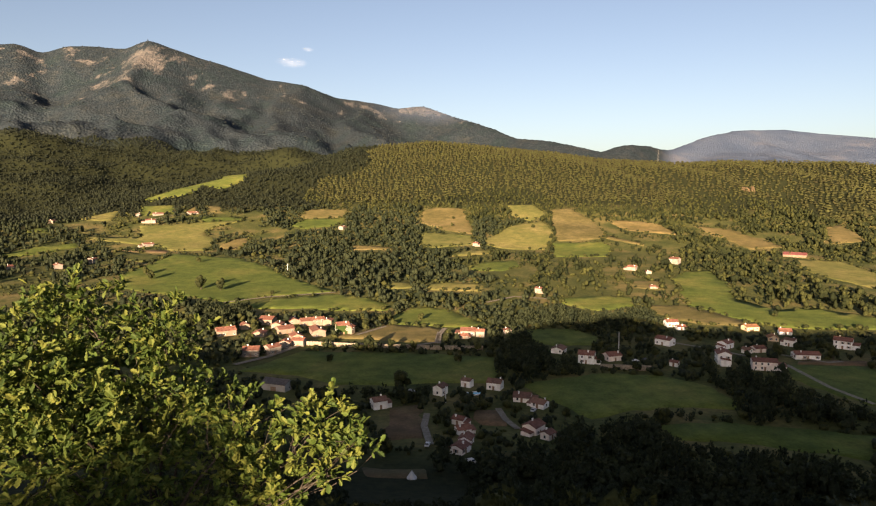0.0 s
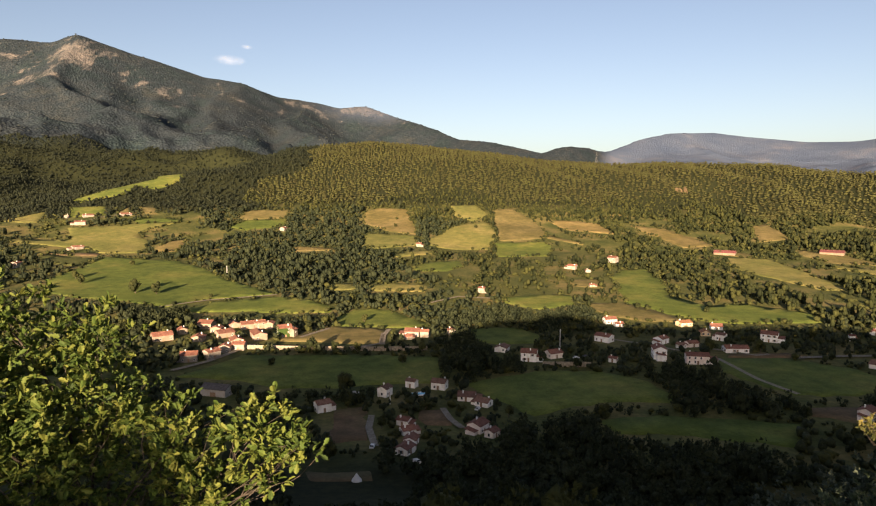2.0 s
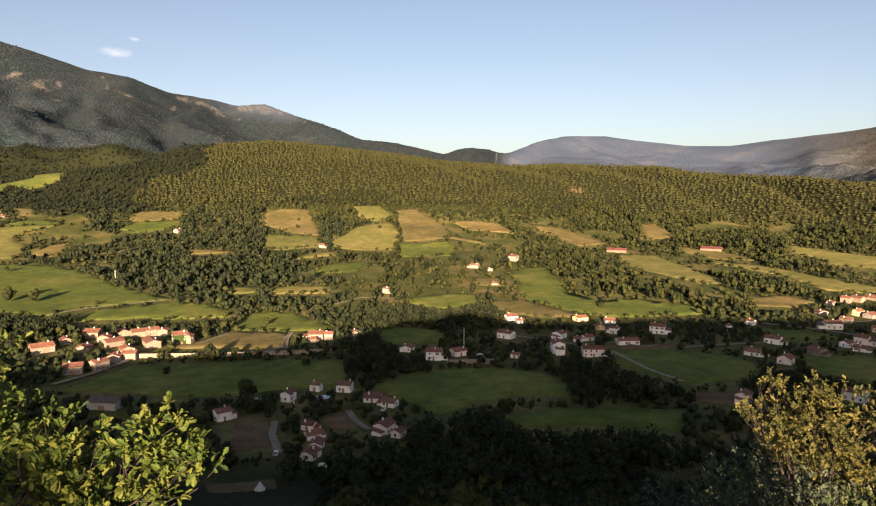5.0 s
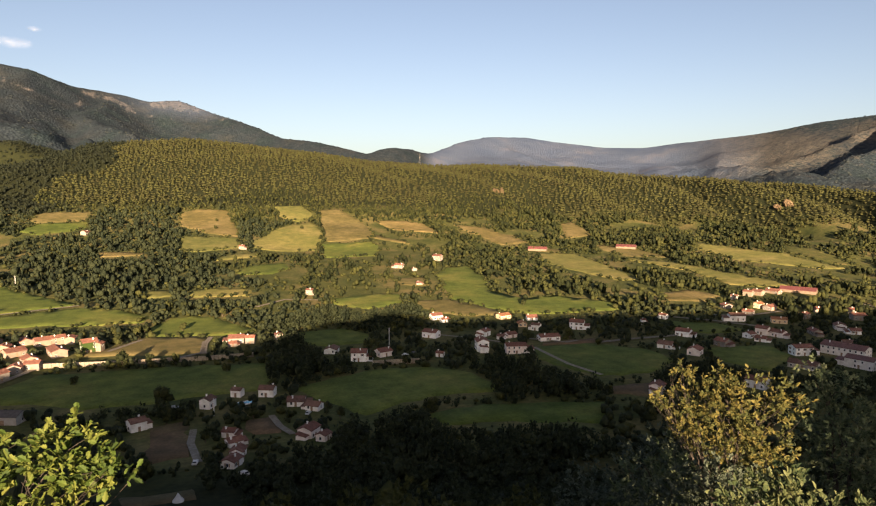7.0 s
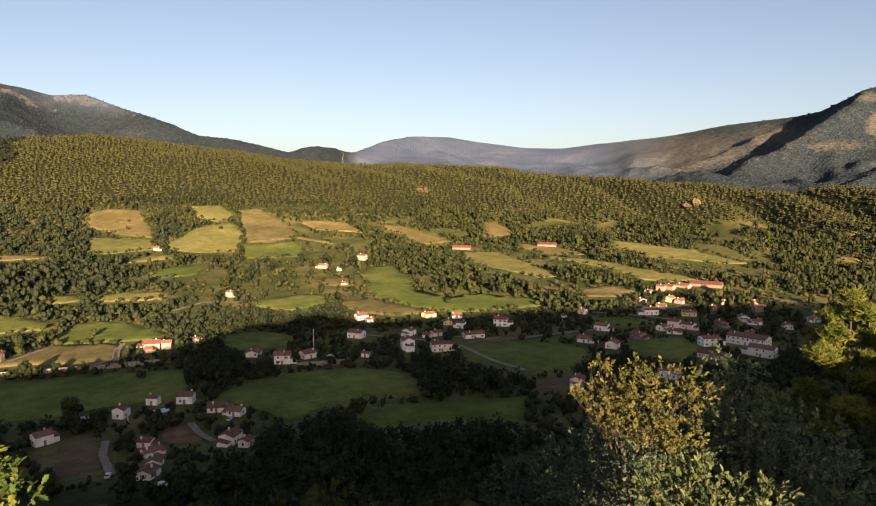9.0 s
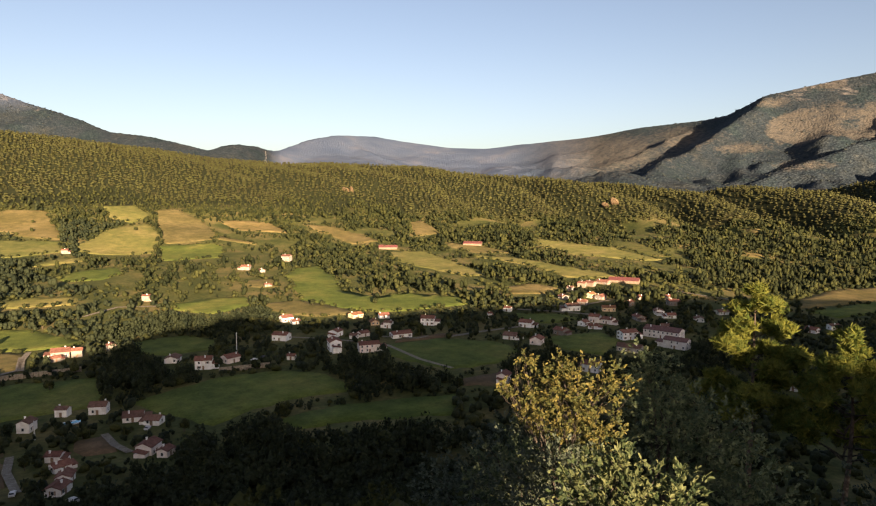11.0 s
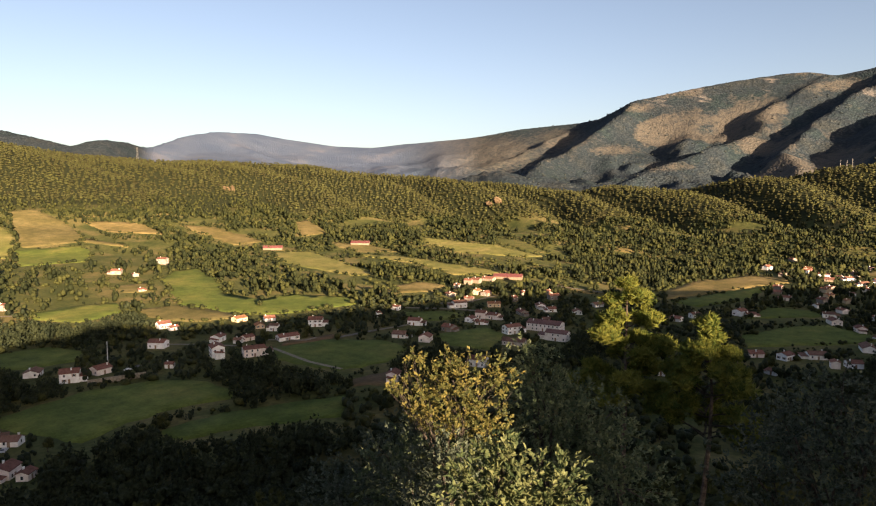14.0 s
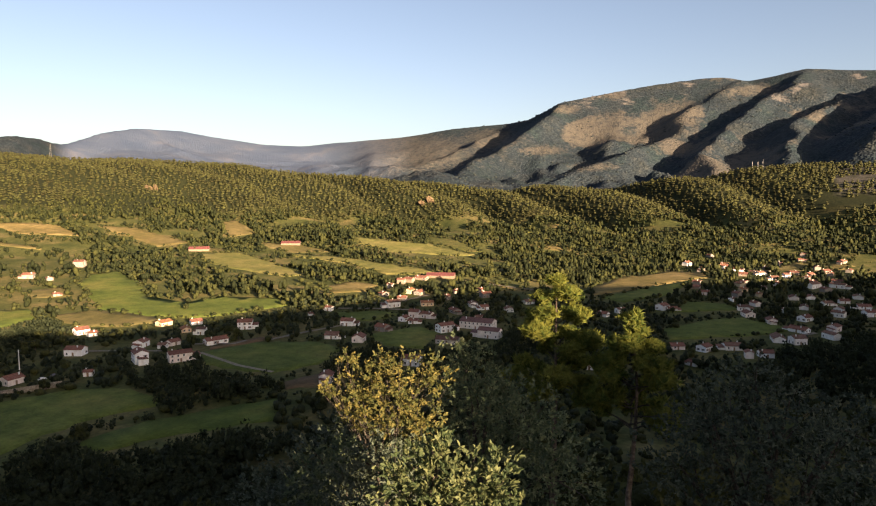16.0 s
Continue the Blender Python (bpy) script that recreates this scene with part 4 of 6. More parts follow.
plot("w", 665.4, 102.7, 9.5, 8.3, 5.2, -59)
plot("w", 591.5, 134.7, 7.6, 6.6, 4.7, -2)
def village(count, az0, az1, d0, d1, apart, styles, seed):
    """Houses strewn over a stretch of the valley floor, clear of fields and of each other."""
    r = random.Random(seed)
    tries = 0
    while count and tries < 4000:
        tries += 1
        a, d = radians(r.uniform(az0, az1)), r.uniform(d0, d1)
        x, y = d * math.sin(a), d * math.cos(a)
        if any(math.hypot(x - h[1], y - h[2]) < apart for h in HOUSES) or any(in_poly(np.array([x]), np.array([y]), c)[0] for _, c in FIELDS):
            continue
        plot(r.choice(styles), round(x, 1), round(y, 1), r.uniform(9, 14), r.uniform(7.5, 9.5), r.uniform(5.5, 8), r.uniform(-90, 90))
        count -= 1


village(26, 70.5, 81.5, 660, 960, 20, "ssssoc", 21)
village(9, 74, 81, 500, 640, 24, "wbp", 22)
village(7, 44, 53.5, 460, 640, 26, "ssoc", 23)
LONE = [(-154.2, 599.5, 2.2), (-207.1, 615.1, 5.5), (-226.7, 617.7, 6.5), (-280.3, 757.8, 3.5), (12.0, 378.8, 3.0), (309.3, 1054.6, 2.5), (263.5, 503.2, 2.6), (148.7, 1019.2, 3.0), (155.1, 911.9, 4), (166.2, 952.6, 3.5), (22.7, 1041.8, 3), (25.8, 1092.7, 2.5), (-58.7, 504.6, 3), (-44.3, 409.6, 4.5), (-30.3, 413.9, 3), (-15.6, 408.7, 3), (-64.3, 379.6, 2.5), (-18.2, 324.5, 5), (-292.7, 658.9, 4.5), (-307.4, 681.9, 4.5), (100.3, 659.4, 4.5), (214.5, 525.9, 2.5), (-13.8, 504.8, 3), (-38.7, 500.5, 3.5)]


# ---- fields and lanes, laid over the ground ----
def part(name, bm, mat, parent, label=""):
    me = bpy.data.meshes.new(name)
    bm.to_mesh(me)
    bm.free()
    me.materials.append(mat)
    ob = new(name, me)
    ob.parent = parent
    return tagged(ob, label)


def drape(name, outline, mat, lift):
    """A patch of ground cover that follows the lie of the land."""
    ragged = []
    for (x0, y0), (x1, y1) in zip(outline, outline[1:] + outline[:1]):
        n = max(1, int(math.hypot(x1 - x0, y1 - y0) / 7))
        for k in range(n):
            j = 1.9 if k else 0.5
            ragged.append((x0 + (x1 - x0) * k / n + random.uniform(-j, j), y0 + (y1 - y0) * k / n + random.uniform(-j, j)))
    bm = bmesh.new()
    bm.faces.new([bm.verts.new((x, y, 0)) for x, y in ragged])
    bmesh.ops.triangulate(bm, faces=bm.faces[:])
    for _ in range(5):
        long = [e for e in bm.edges if e.calc_length() > 14]
        if not long:
            break
        bmesh.ops.subdivide_edges(bm, edges=long, cuts=1)
        bmesh.ops.triangulate(bm, faces=[f for f in bm.faces if len(f.verts) > 3])
    # the rim runs out into the ground around it
    mid = sum((Vector((x, y, 0)) for x, y in ragged), Vector()) / len(ragged)
    rim = bmesh.ops.extrude_edge_only(bm, edges=[e for e in bm.edges if len(e.link_faces) == 1])["geom"]
    rim = [g for g in rim if isinstance(g, bmesh.types.BMVert)]
    for v in rim:
        v.co += (v.co - mid).normalized() * random.uniform(1.0, 2.6)
    rim = set(rim)
    bm.verts.ensure_lookup_table()
    co = np.array([v.co[:] for v in bm.verts])
    z = ground(co[:, 0], co[:, 1])
    for v, h in zip(bm.verts, z):
        v.co.z = h + (-0.45 if v in rim else lift)
    bmesh.ops.recalc_face_normals(bm, faces=bm.faces[:])
    if sum(f.normal.z for f in bm.faces) < 0:
        bmesh.ops.reverse_faces(bm, faces=bm.faces[:])
    for f in bm.faces:
        f.smooth = True
    return part(name, bm, mat, None)


NAMES = {"green": ("meadow", "mown green meadow between hedges"), "pale": ("pasture", "pale yellow-green pasture on the valley side"),
         "dry": ("dry_field", "dry ochre field with sparse grass"), "soil": ("garden_plot", "brown bare garden soil"), "crop": ("crop_field", "dark green crop in straight rows")}
for kind, corners in FIELDS:
    if len(corners) > 2:
        name, label = NAMES[kind]
        tagged(drape(name, corners, GRASS[kind], 0.55), label, "field", kind="structure")


def ribbon(line, width, step=6.0):
    """Left and right edges of a lane along a bent line."""
    pts = []
    for (x0, y0), (x1, y1) in zip(line, line[1:]):
        n = max(1, int(math.hypot(x1 - x0, y1 - y0) / step))
        pts += [(x0 + (x1 - x0) * k / n, y0 + (y1 - y0) * k / n) for k in range(n)]
    pts.append(line[-1])
    out = []
    for k, (x, y) in enumerate(pts):
        (xa, ya), (xb, yb) = pts[max(0, k - 1)], pts[min(len(pts) - 1, k + 1)]
        L = math.hypot(xb - xa, yb - ya) or 1
        out.append((x, y, -(yb - ya) / L, (xb - xa) / L))
    return out


for width, line in LANES:
    bm = bmesh.new()
    rows = []
    for x, y, nx, ny in ribbon(line, width):
        row = []
        for s in (-0.5, 0.0, 0.5):
            px, py = x + nx * s * width, y + ny * s * width
            row.append(bm.verts.new((px, py, height(px, py) + 0.72)))
        rows.append(row)
    for a, b in zip(rows, rows[1:]):
        for k in range(2):
            bm.faces.new((a[k], a[k + 1], b[k + 1], b[k]))
    bmesh.ops.recalc_face_normals(bm, faces=bm.faces[:])
    tagged(part("lane", bm, GRAVEL, None), "pale gravel lane through the valley", "lane", kind="structure")


# ---- woods ----
def blocked(x, y, margin):
    """Which places lie in a field, on a lane or on a house plot."""
    bad = np.zeros(len(x), bool)
    for kind, corners in FIELDS:
        bad |= in_poly(x, y, corners)
    for width, line in LANES:
        for px, py, _, _ in ribbon(line, width):
            bad |= np.hypot(x - px, y - py) < width / 2 + 1.5
    for _, px, py, w, dep, tall, _ in HOUSES:
        bad |= np.hypot(x - px, y - py) < 0.5 * max(w, dep) + margin
    return bad


def fitting(p, size, margin=1.0, up=2.3):
    """Keeps trees off fields, lanes and plots, and low where they stand below one: the trees that remain, and their sizes."""
    x, y = p[:, 0], p[:, 1]
    d = np.hypot(x, y)
    z = ground(x, y)
    slope = (ground(x * (1 + 25 / d), y * (1 + 25 / d)) - z) / 25
    left = np.zeros(len(p))
    bad = blocked(x, y, margin)
    for part_of in (1.0, 0.7, 0.45, 0.28):
        ok = ~bad & (left == 0)
        for reach in (0.25, 0.5, 0.75, 1.0):
            h = size * part_of * up * reach
            shift = np.clip(h / np.maximum(slope + (EYE - z - h) / d, 0.03), 0, 160)
            ok &= ~blocked(x * (1 + shift / d), y * (1 + shift / d), 0.8)
        left[ok] = (size * part_of)[ok]
    keep = left > 0.8
    return p[keep], left[keep]


def in_thicket(p):
    inside = np.zeros(len(p), bool)
    for corners in THICKETS:
        inside |= in_poly(p[:, 0], p[:, 1], corners)
    return inside


FAR_PINES = [conifer(k, 2) for k in range(8)]
ROUND = [crown(k + 20, 2, 1, 5) for k in range(8)]
p = scatter(-40, 86, 1150, 1800, 8.4)
deg = np.degrees(np.arctan2(p[:, 0], p[:, 1]))
# none on the far side of the ridge, which no one sees
seen = np.hypot(p[:, 0], p[:, 1]) < np.interp(deg, [q[0] for q in RIDGE], [q[2] for q in RIDGE]) + np.where(deg < -1, 700, 50)
p, deg = p[seen], deg[seen]
p = p[~blocked(p[:, 0], p[:, 1], 2.0) & ((deg + 5 * fbm(p[:, 0], p[:, 1], 120, 3, 16) < 79) | (fbm(p[:, 0], p[:, 1], 60, 3, 15) > -0.12)) & (fbm(p[:, 0], p[:, 1], 70, 3, 19) > -0.72)]
deg = np.degrees(np.arctan2(p[:, 0], p[:, 1])) + 5 * fbm(p[:, 0], p[:, 1], 160, 4, 27)
far = np.hypot(p[:, 0], p[:, 1])
west = deg < -11.5 + (far - 1180) * 0.014
belt = ~west & (far < 1265 + 110 * fbm(p[:, 0], p[:, 1], 160, 4, 29)) & (deg < 30)
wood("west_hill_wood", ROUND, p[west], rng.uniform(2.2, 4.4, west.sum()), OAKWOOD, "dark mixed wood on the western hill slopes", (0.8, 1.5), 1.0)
wood("hill_foot_wood", ROUND, p[belt], rng.uniform(2.2, 3.9, belt.sum()), BROAD, "broadleaf wood along the foot of the pine hill", (0.8, 1.4), 0.6)
p = p[~west & ~belt]
wood("hill_pine_forest", FAR_PINES, p, rng.uniform(2.1, 3.5, len(p)), PINE, "dense pine forest covering the sunlit hillside", (0.8, 1.25), 0.3)
p = scatter(-40, 2, 1790, 2330, 10.0)
p = p[~blocked(p[:, 0], p[:, 1], 2.0)]
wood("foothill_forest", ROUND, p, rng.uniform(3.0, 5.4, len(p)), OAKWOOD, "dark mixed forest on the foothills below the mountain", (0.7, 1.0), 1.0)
p = scatter(-40, 86, 2350, 4450, 38.0)
deg = np.degrees(np.arctan2(p[:, 0], p[:, 1]))
p = p[(fbm(p[:, 0], p[:, 1], 300, 4, 91) > -0.12) & ((deg < 3) | (deg > 50))]
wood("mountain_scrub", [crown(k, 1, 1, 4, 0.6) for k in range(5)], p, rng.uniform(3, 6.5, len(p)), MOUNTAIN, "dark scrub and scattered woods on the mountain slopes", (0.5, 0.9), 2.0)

MID = [crown(k, 3, 1, 3, 1.1) for k in range(10)]
p = scatter(-40, 86, 575, 1160, 7.9)
gap = fbm(p[:, 0], p[:, 1], 80, 3, 77)
deg = np.degrees(np.arctan2(p[:, 0], p[:, 1]))
far = np.hypot(p[:, 0], p[:, 1])
open_land = np.clip(1.5 - np.abs(deg - 18) / 12, 0, 1) * np.clip((1020 - far) / 120, 0, 1)
open_land = np.maximum(open_land, 0.6 * np.clip(1.5 - np.abs(deg + 24) / 9, 0, 1) * np.clip((1100 - far) / 120, 0, 1))
p = p[(gap > -0.22 - 0.3 * open_land) & (rng.random(len(p)) > 0.62 * open_land * np.clip(1.1 - 1.5 * gap, 0.4, 1.2))]
p, size = fitting(p, 1.7 + 2.5 * rng.random(len(p)) ** 1.4)
deg = np.degrees(np.arctan2(p[:, 0], p[:, 1])) + 9 * fbm(p[:, 0], p[:, 1], 130, 4, 33)
oaks = deg < 4
wood("western_oak_wood", MID, p[oaks], size[oaks], SHADED_AND_OAK, "dark oak woods between the western fields", (0.8, 1.75), 0.6)
wood("valley_side_wood", MID, p[~oaks], size[~oaks], BROAD, "broadleaf woods and hedges between the valley fields", (0.8, 1.75), 0.6)
BUSH = [crown(k + 40, 1, 1, 7, 0.8) for k in range(6)]
# hedges along the field edges
rows = []
for kind, corners in FIELDS:
    for (x0, y0), (x1, y1) in zip(corners, corners[1:] + corners[:1]):
        L = math.hypot(x1 - x0, y1 - y0)
        if math.hypot(x0, y0) > 480 and L > 6:
            t = rng.random(int(L / 2.6))
            t = t[value_noise(t * L / 18 + x0, t * 0 + y0, 5) > 0.38]
            rows.append(np.stack([x0 + (x1 - x0) * t, y0 + (y1 - y0) * t], 1) + rng.normal(size=(len(t), 2)) * 1.5)
p = np.concatenate(rows)
wood("field_hedges", BUSH, p, 0.6 + 2.2 * rng.random(len(p)) ** 2.5, BROAD, "uneven green hedges along the field edges", (0.8, 1.2), 0.2)
p = scatter(-40, 86, 240, 1190, 8.2)
p = p + rng.normal(size=p.shape) * 3.0
p = p[fbm(p[:, 0], p[:, 1], 55, 3, 57) > np.where(np.hypot(p[:, 0], p[:, 1]) > 600, 0.16, -0.22)]
p, size = fitting(p, 0.9 + 2.6 * rng.random(len(p)) ** 2)
wood("scrub_and_bushes", BUSH, p, size, BROAD, "low green bushes along hedges and rough grass", (0.7, 1.1), 0.3)

def sprig_crown(seed, lobes=8, per=55, leaf=0.075):
    """A crown of many small leafy sprigs with gaps between its boughs, 2 m across."""
    r = np.random.default_rng(seed)
    vs = []
    for k in range(lobes):
        a, h = r.uniform(0, 6.28), r.uniform(-0.6, 0.65)
        c = np.array([0.6 * math.cos(a) * math.sqrt(1 - h * h), 0.6 * math.sin(a) * math.sqrt(1 - h * h), h])
        w = r.normal(size=(per, 3))
        w /= np.linalg.norm(w, axis=1, keepdims=True)
        tip = c + w * (r.uniform(0.3, 0.5) * r.uniform(0.3, 1, (per, 1)) ** 0.4)
        for turn in range(2):
            way = w + r.normal(size=(per, 3)) * 0.8
            way /= np.linalg.norm(way, axis=1, keepdims=True)
            side = np.cross(way, r.normal(size=(per, 3)))
            side /= np.linalg.norm(side, axis=1, keepdims=True)
            s = leaf * r.uniform(0.6, 1.4, (per, 1))
            vs.append(np.stack([tip - way * s * 0.3, tip + side * s * 0.5 + way * s * 0.4, tip + way * s * 1.2], 1).reshape(-1, 3))
            vs.append(np.stack([tip - way * s * 0.3, tip + way * s * 1.2, tip - side * s * 0.5 + way * s * 0.4], 1).reshape(-1, 3))
    cv, cf = crown(seed + 7, 4, 1, 0)
    v = np.concatenate(vs)
    v[:, 2] += 1.05
    return joined([(v, np.arange(len(v)).reshape(-1, 3)), (cv * 0.72 + [0, 0, 0.25], cf)])


NEAR = [sprig_crown(k + 60, 6, 8, 0.25) for k in range(6)]
p = scatter(-40, 86, 215, 585, 6.8)
p = p[in_thicket(p)]
p, size = fitting(p, rng.uniform(2.4, 4.4, len(p)))
wood("shaded_thicket", NEAR, p, size, SHADED_AND_OAK, "dense dark trees standing in the hill's evening shadow", (0.85, 1.6), 0.4)
p = scatter(-42, 92, 19, 216, 5.6)
p = p[rng.random(len(p)) < 0.85]
p, size = fitting(p, rng.uniform(2.2, 3.7, len(p)))
d, deg = np.hypot(p[:, 0], p[:, 1]), np.degrees(np.arctan2(p[:, 0], p[:, 1]))
# on this steep slope tree heights are capped to fit the view from the lookout
under = np.where(deg > 62, 15.0, np.where(deg > 40, 19.0, np.where(np.abs(deg + 3) < 6, 25.5, 21.5)))
room = (EYE - d * np.tan(np.radians(under)) - ground(p[:, 0], p[:, 1])) / 2.6
size = np.minimum(size, room)
p, size, d = p[size > 1.0], size[size > 1.0], d[size > 1.0]
near = d < 78


SLOPE = [sprig_crown(k + 80, 8, 40, 0.085) for k in range(4)]
FOOT = [sprig_crown(k + 95, 6, 9, 0.23) for k in range(5)]
wood("slope_wood", SLOPE, p[near], size[near], BROAD, "shaded oak wood on the steep slope below the lookout", (0.9, 1.3), 0.5)
wood("slope_foot_wood", FOOT, p[~near], size[~near], SHADED_AND_OAK, "shaded oak wood at the foot of the lookout's slope", (0.9, 1.3), 0.5)


# ---- single trees of the valley floor ----
def tint(me, value):
    n = len(me.vertices)
    me.attributes.new("tint", "FLOAT", "POINT").data.foreach_set("value", np.full(n, value, np.float32))


def tube(bm, pts, radii, sides=6):
    """A tapered tube along a line of points."""
    rings = []
    for k, (q, r) in enumerate(zip(pts, radii)):
        q = Vector(q)
        way = (Vector(pts[min(k + 1, len(pts) - 1)]) - Vector(pts[max(k - 1, 0)])).normalized()
        side = way.orthogonal().normalized()
        up = way.cross(side)
        rings.append([bm.verts.new(q + (side * math.cos(6.2832 * j / sides) + up * math.sin(6.2832 * j / sides)) * r) for j in range(sides)])
    for a, b in zip(rings, rings[1:]):
        for j in range(sides):
            bm.faces.new((a[j], a[(j + 1) % sides], b[(j + 1) % sides], b[j]))
    return rings


def valley_tree(seed, kind):
    """A broadleaf or conifer 1 m in crown radius, with its trunk and limbs."""
    r = random.Random(seed)
    base = new("valley_tree")
    bm = bmesh.new()
    top = 1.2 if kind == "leafy" else 2.6
    tube(bm, [(0, 0, -0.2), (0.02, 0.01, 0.4), (0.0, 0.03, top)], [0.11, 0.085, 0.03])
    for k in range(4):
        a = 1.57 * k + r.uniform(-0.4, 0.4)
        tube(bm, [(0, 0, 0.35 + 0.12 * k), (0.3 * math.cos(a), 0.3 * math.sin(a), 0.75 + 0.12 * k)], [0.045, 0.02], 5)
    part("trunk", bm, BARK, base)
    if kind == "leafy":
        v, f = crown(seed + 200, 8, 1, 30)
        v[:, 2] += 0.35
    else:
        v, f = conifer(seed + 200, 7)
        v = v * [0.7, 0.7, 1.1] + [0, 0, 0.2]
    me = mesh_from("crown", v, f, [BROAD], True)
    tint(me, 0.05 if kind != "leafy" else r.uniform(0.05, 0.35))
    ob = new("crown", me)
    ob.parent = base
    return tagged(base, "leafy broadleaf tree on the valley floor" if kind == "leafy" else "dark pointed conifer beside the houses", "tree", "trees of the valley floor")


PROTOS = [valley_tree(k, "leafy") for k in range(6)] + [valley_tree(9, "conifer")]
p = scatter(-38, 84, 235, 590, 7.0)
p = p[~in_thicket(p) & (fbm(p[:, 0], p[:, 1], 60, 3, 99) > -0.34)]
rng.shuffle(p)
p, size = fitting(p, rng.uniform(1.5, 3.3, len(p)), 0.5, 2.6)
wood("garden_trees", MID, p[330:], size[330:], SHADED_AND_OAK, "trees and tall bushes between the valley houses", (0.9, 1.25), 0.1)
first = []
for k, ((x, y), s) in enumerate(zip(p[:330], size)):
    ob = PROTOS[int(rng.integers(0, 6)) if rng.random() > 0.06 else 6]
    m = Matrix.LocRotScale((x, y, height(x, y) - 0.1), Euler((0, 0, rng.uniform(0, 6.28))), (s, s, s * rng.uniform(0.9, 1.25)))
    if k < 7:
        first.append(m)
    else:
        copy_thing(ob, m)
# lone trees in the sunlit meadows
for x, y, s in LONE:
    s *= 0.8
    copy_thing(PROTOS[int(rng.integers(0, 6))], Matrix.LocRotScale((x, y, height(x, y) - 0.1), Euler((0, 0, x)), (s, s, s * 1.1)))
for ob, m in zip(PROTOS, first):
    ob.matrix_basis = m


# ---- houses ----
def box(bm, x0, x1, y0, y1, z0, z1):
    v = [bm.verts.new(q) for q in ((x0, y0, z0), (x1, y0, z0), (x1, y1, z0), (x0, y1, z0), (x0, y0, z1), (x1, y0, z1), (x1, y1, z1), (x0, y1, z1))]
    for f in ((0, 3, 2, 1), (4, 5, 6, 7), (0, 1, 5, 4), (1, 2, 6, 5), (2, 3, 7, 6), (3, 0, 4, 7)):
        bm.faces.new([v[k] for k in f])


def window_meshes():
    bm = bmesh.new()
    box(bm, -0.55, 0.55, -0.05, 0.04, -0.75, -0.62)
    box(bm, -0.55, 0.55, -0.05, 0.04, 0.60, 0.70)
    box(bm, -0.55, -0.45, -0.05, 0.04, -0.62, 0.60)
    box(bm, 0.45, 0.55, -0.05, 0.04, -0.62, 0.60)
    frame_me = bpy.data.meshes.new("window")
    bm.to_mesh(frame_me)
    bm.free()
    frame_me.materials.append(WHITE)
    bm = bmesh.new()
    box(bm, -0.46, 0.46, -0.02, 0.03, -0.63, 0.61)
    pane_me = bpy.data.meshes.new("pane")
    bm.to_mesh(pane_me)
    bm.free()
    pane_me.materials.append(GLASS)
    bm = bmesh.new()
    box(bm, -0.24, 0.24, -0.06, 0.0, -0.68, 0.66)
    shut_me = bpy.data.meshes.new("shutter")
    bm.to_mesh(shut_me)
    bm.free()
    shut_me.materials.append(SHUTTER)
    return frame_me, pane_me, shut_me


WINDOW, PANE, SHUTTERS = window_meshes()
ROOF_OF = {"w": "red", "s": "red", "c": "red", "p": "red", "b": "brown", "r": "red", "o": "orange", "green": "red", "barn": "slate", "grey": "brown", "big": "mauve", "shed": "sheet"}
WORDS = {"s": "sunlit plastered farmhouse with a clay tile roof", "w": "white plastered house with a terracotta tiled roof", "c": "cream rendered village house with a clay tile roof", "p": "pinkish rendered house with a red tile roof",
         "b": "beige house with a weathered brown tile roof", "r": "ivory terraced house with a dark red roof", "o": "ochre house with a bright orange tile roof",
         "green": "tall house with a green rendered front", "barn": "long grey block barn with a dark sheet roof", "grey": "weathered grey house with an old tile roof",
         "big": "large pale building with a mauve tiled roof", "shed": "long low farm shed with a red sheet roof"}


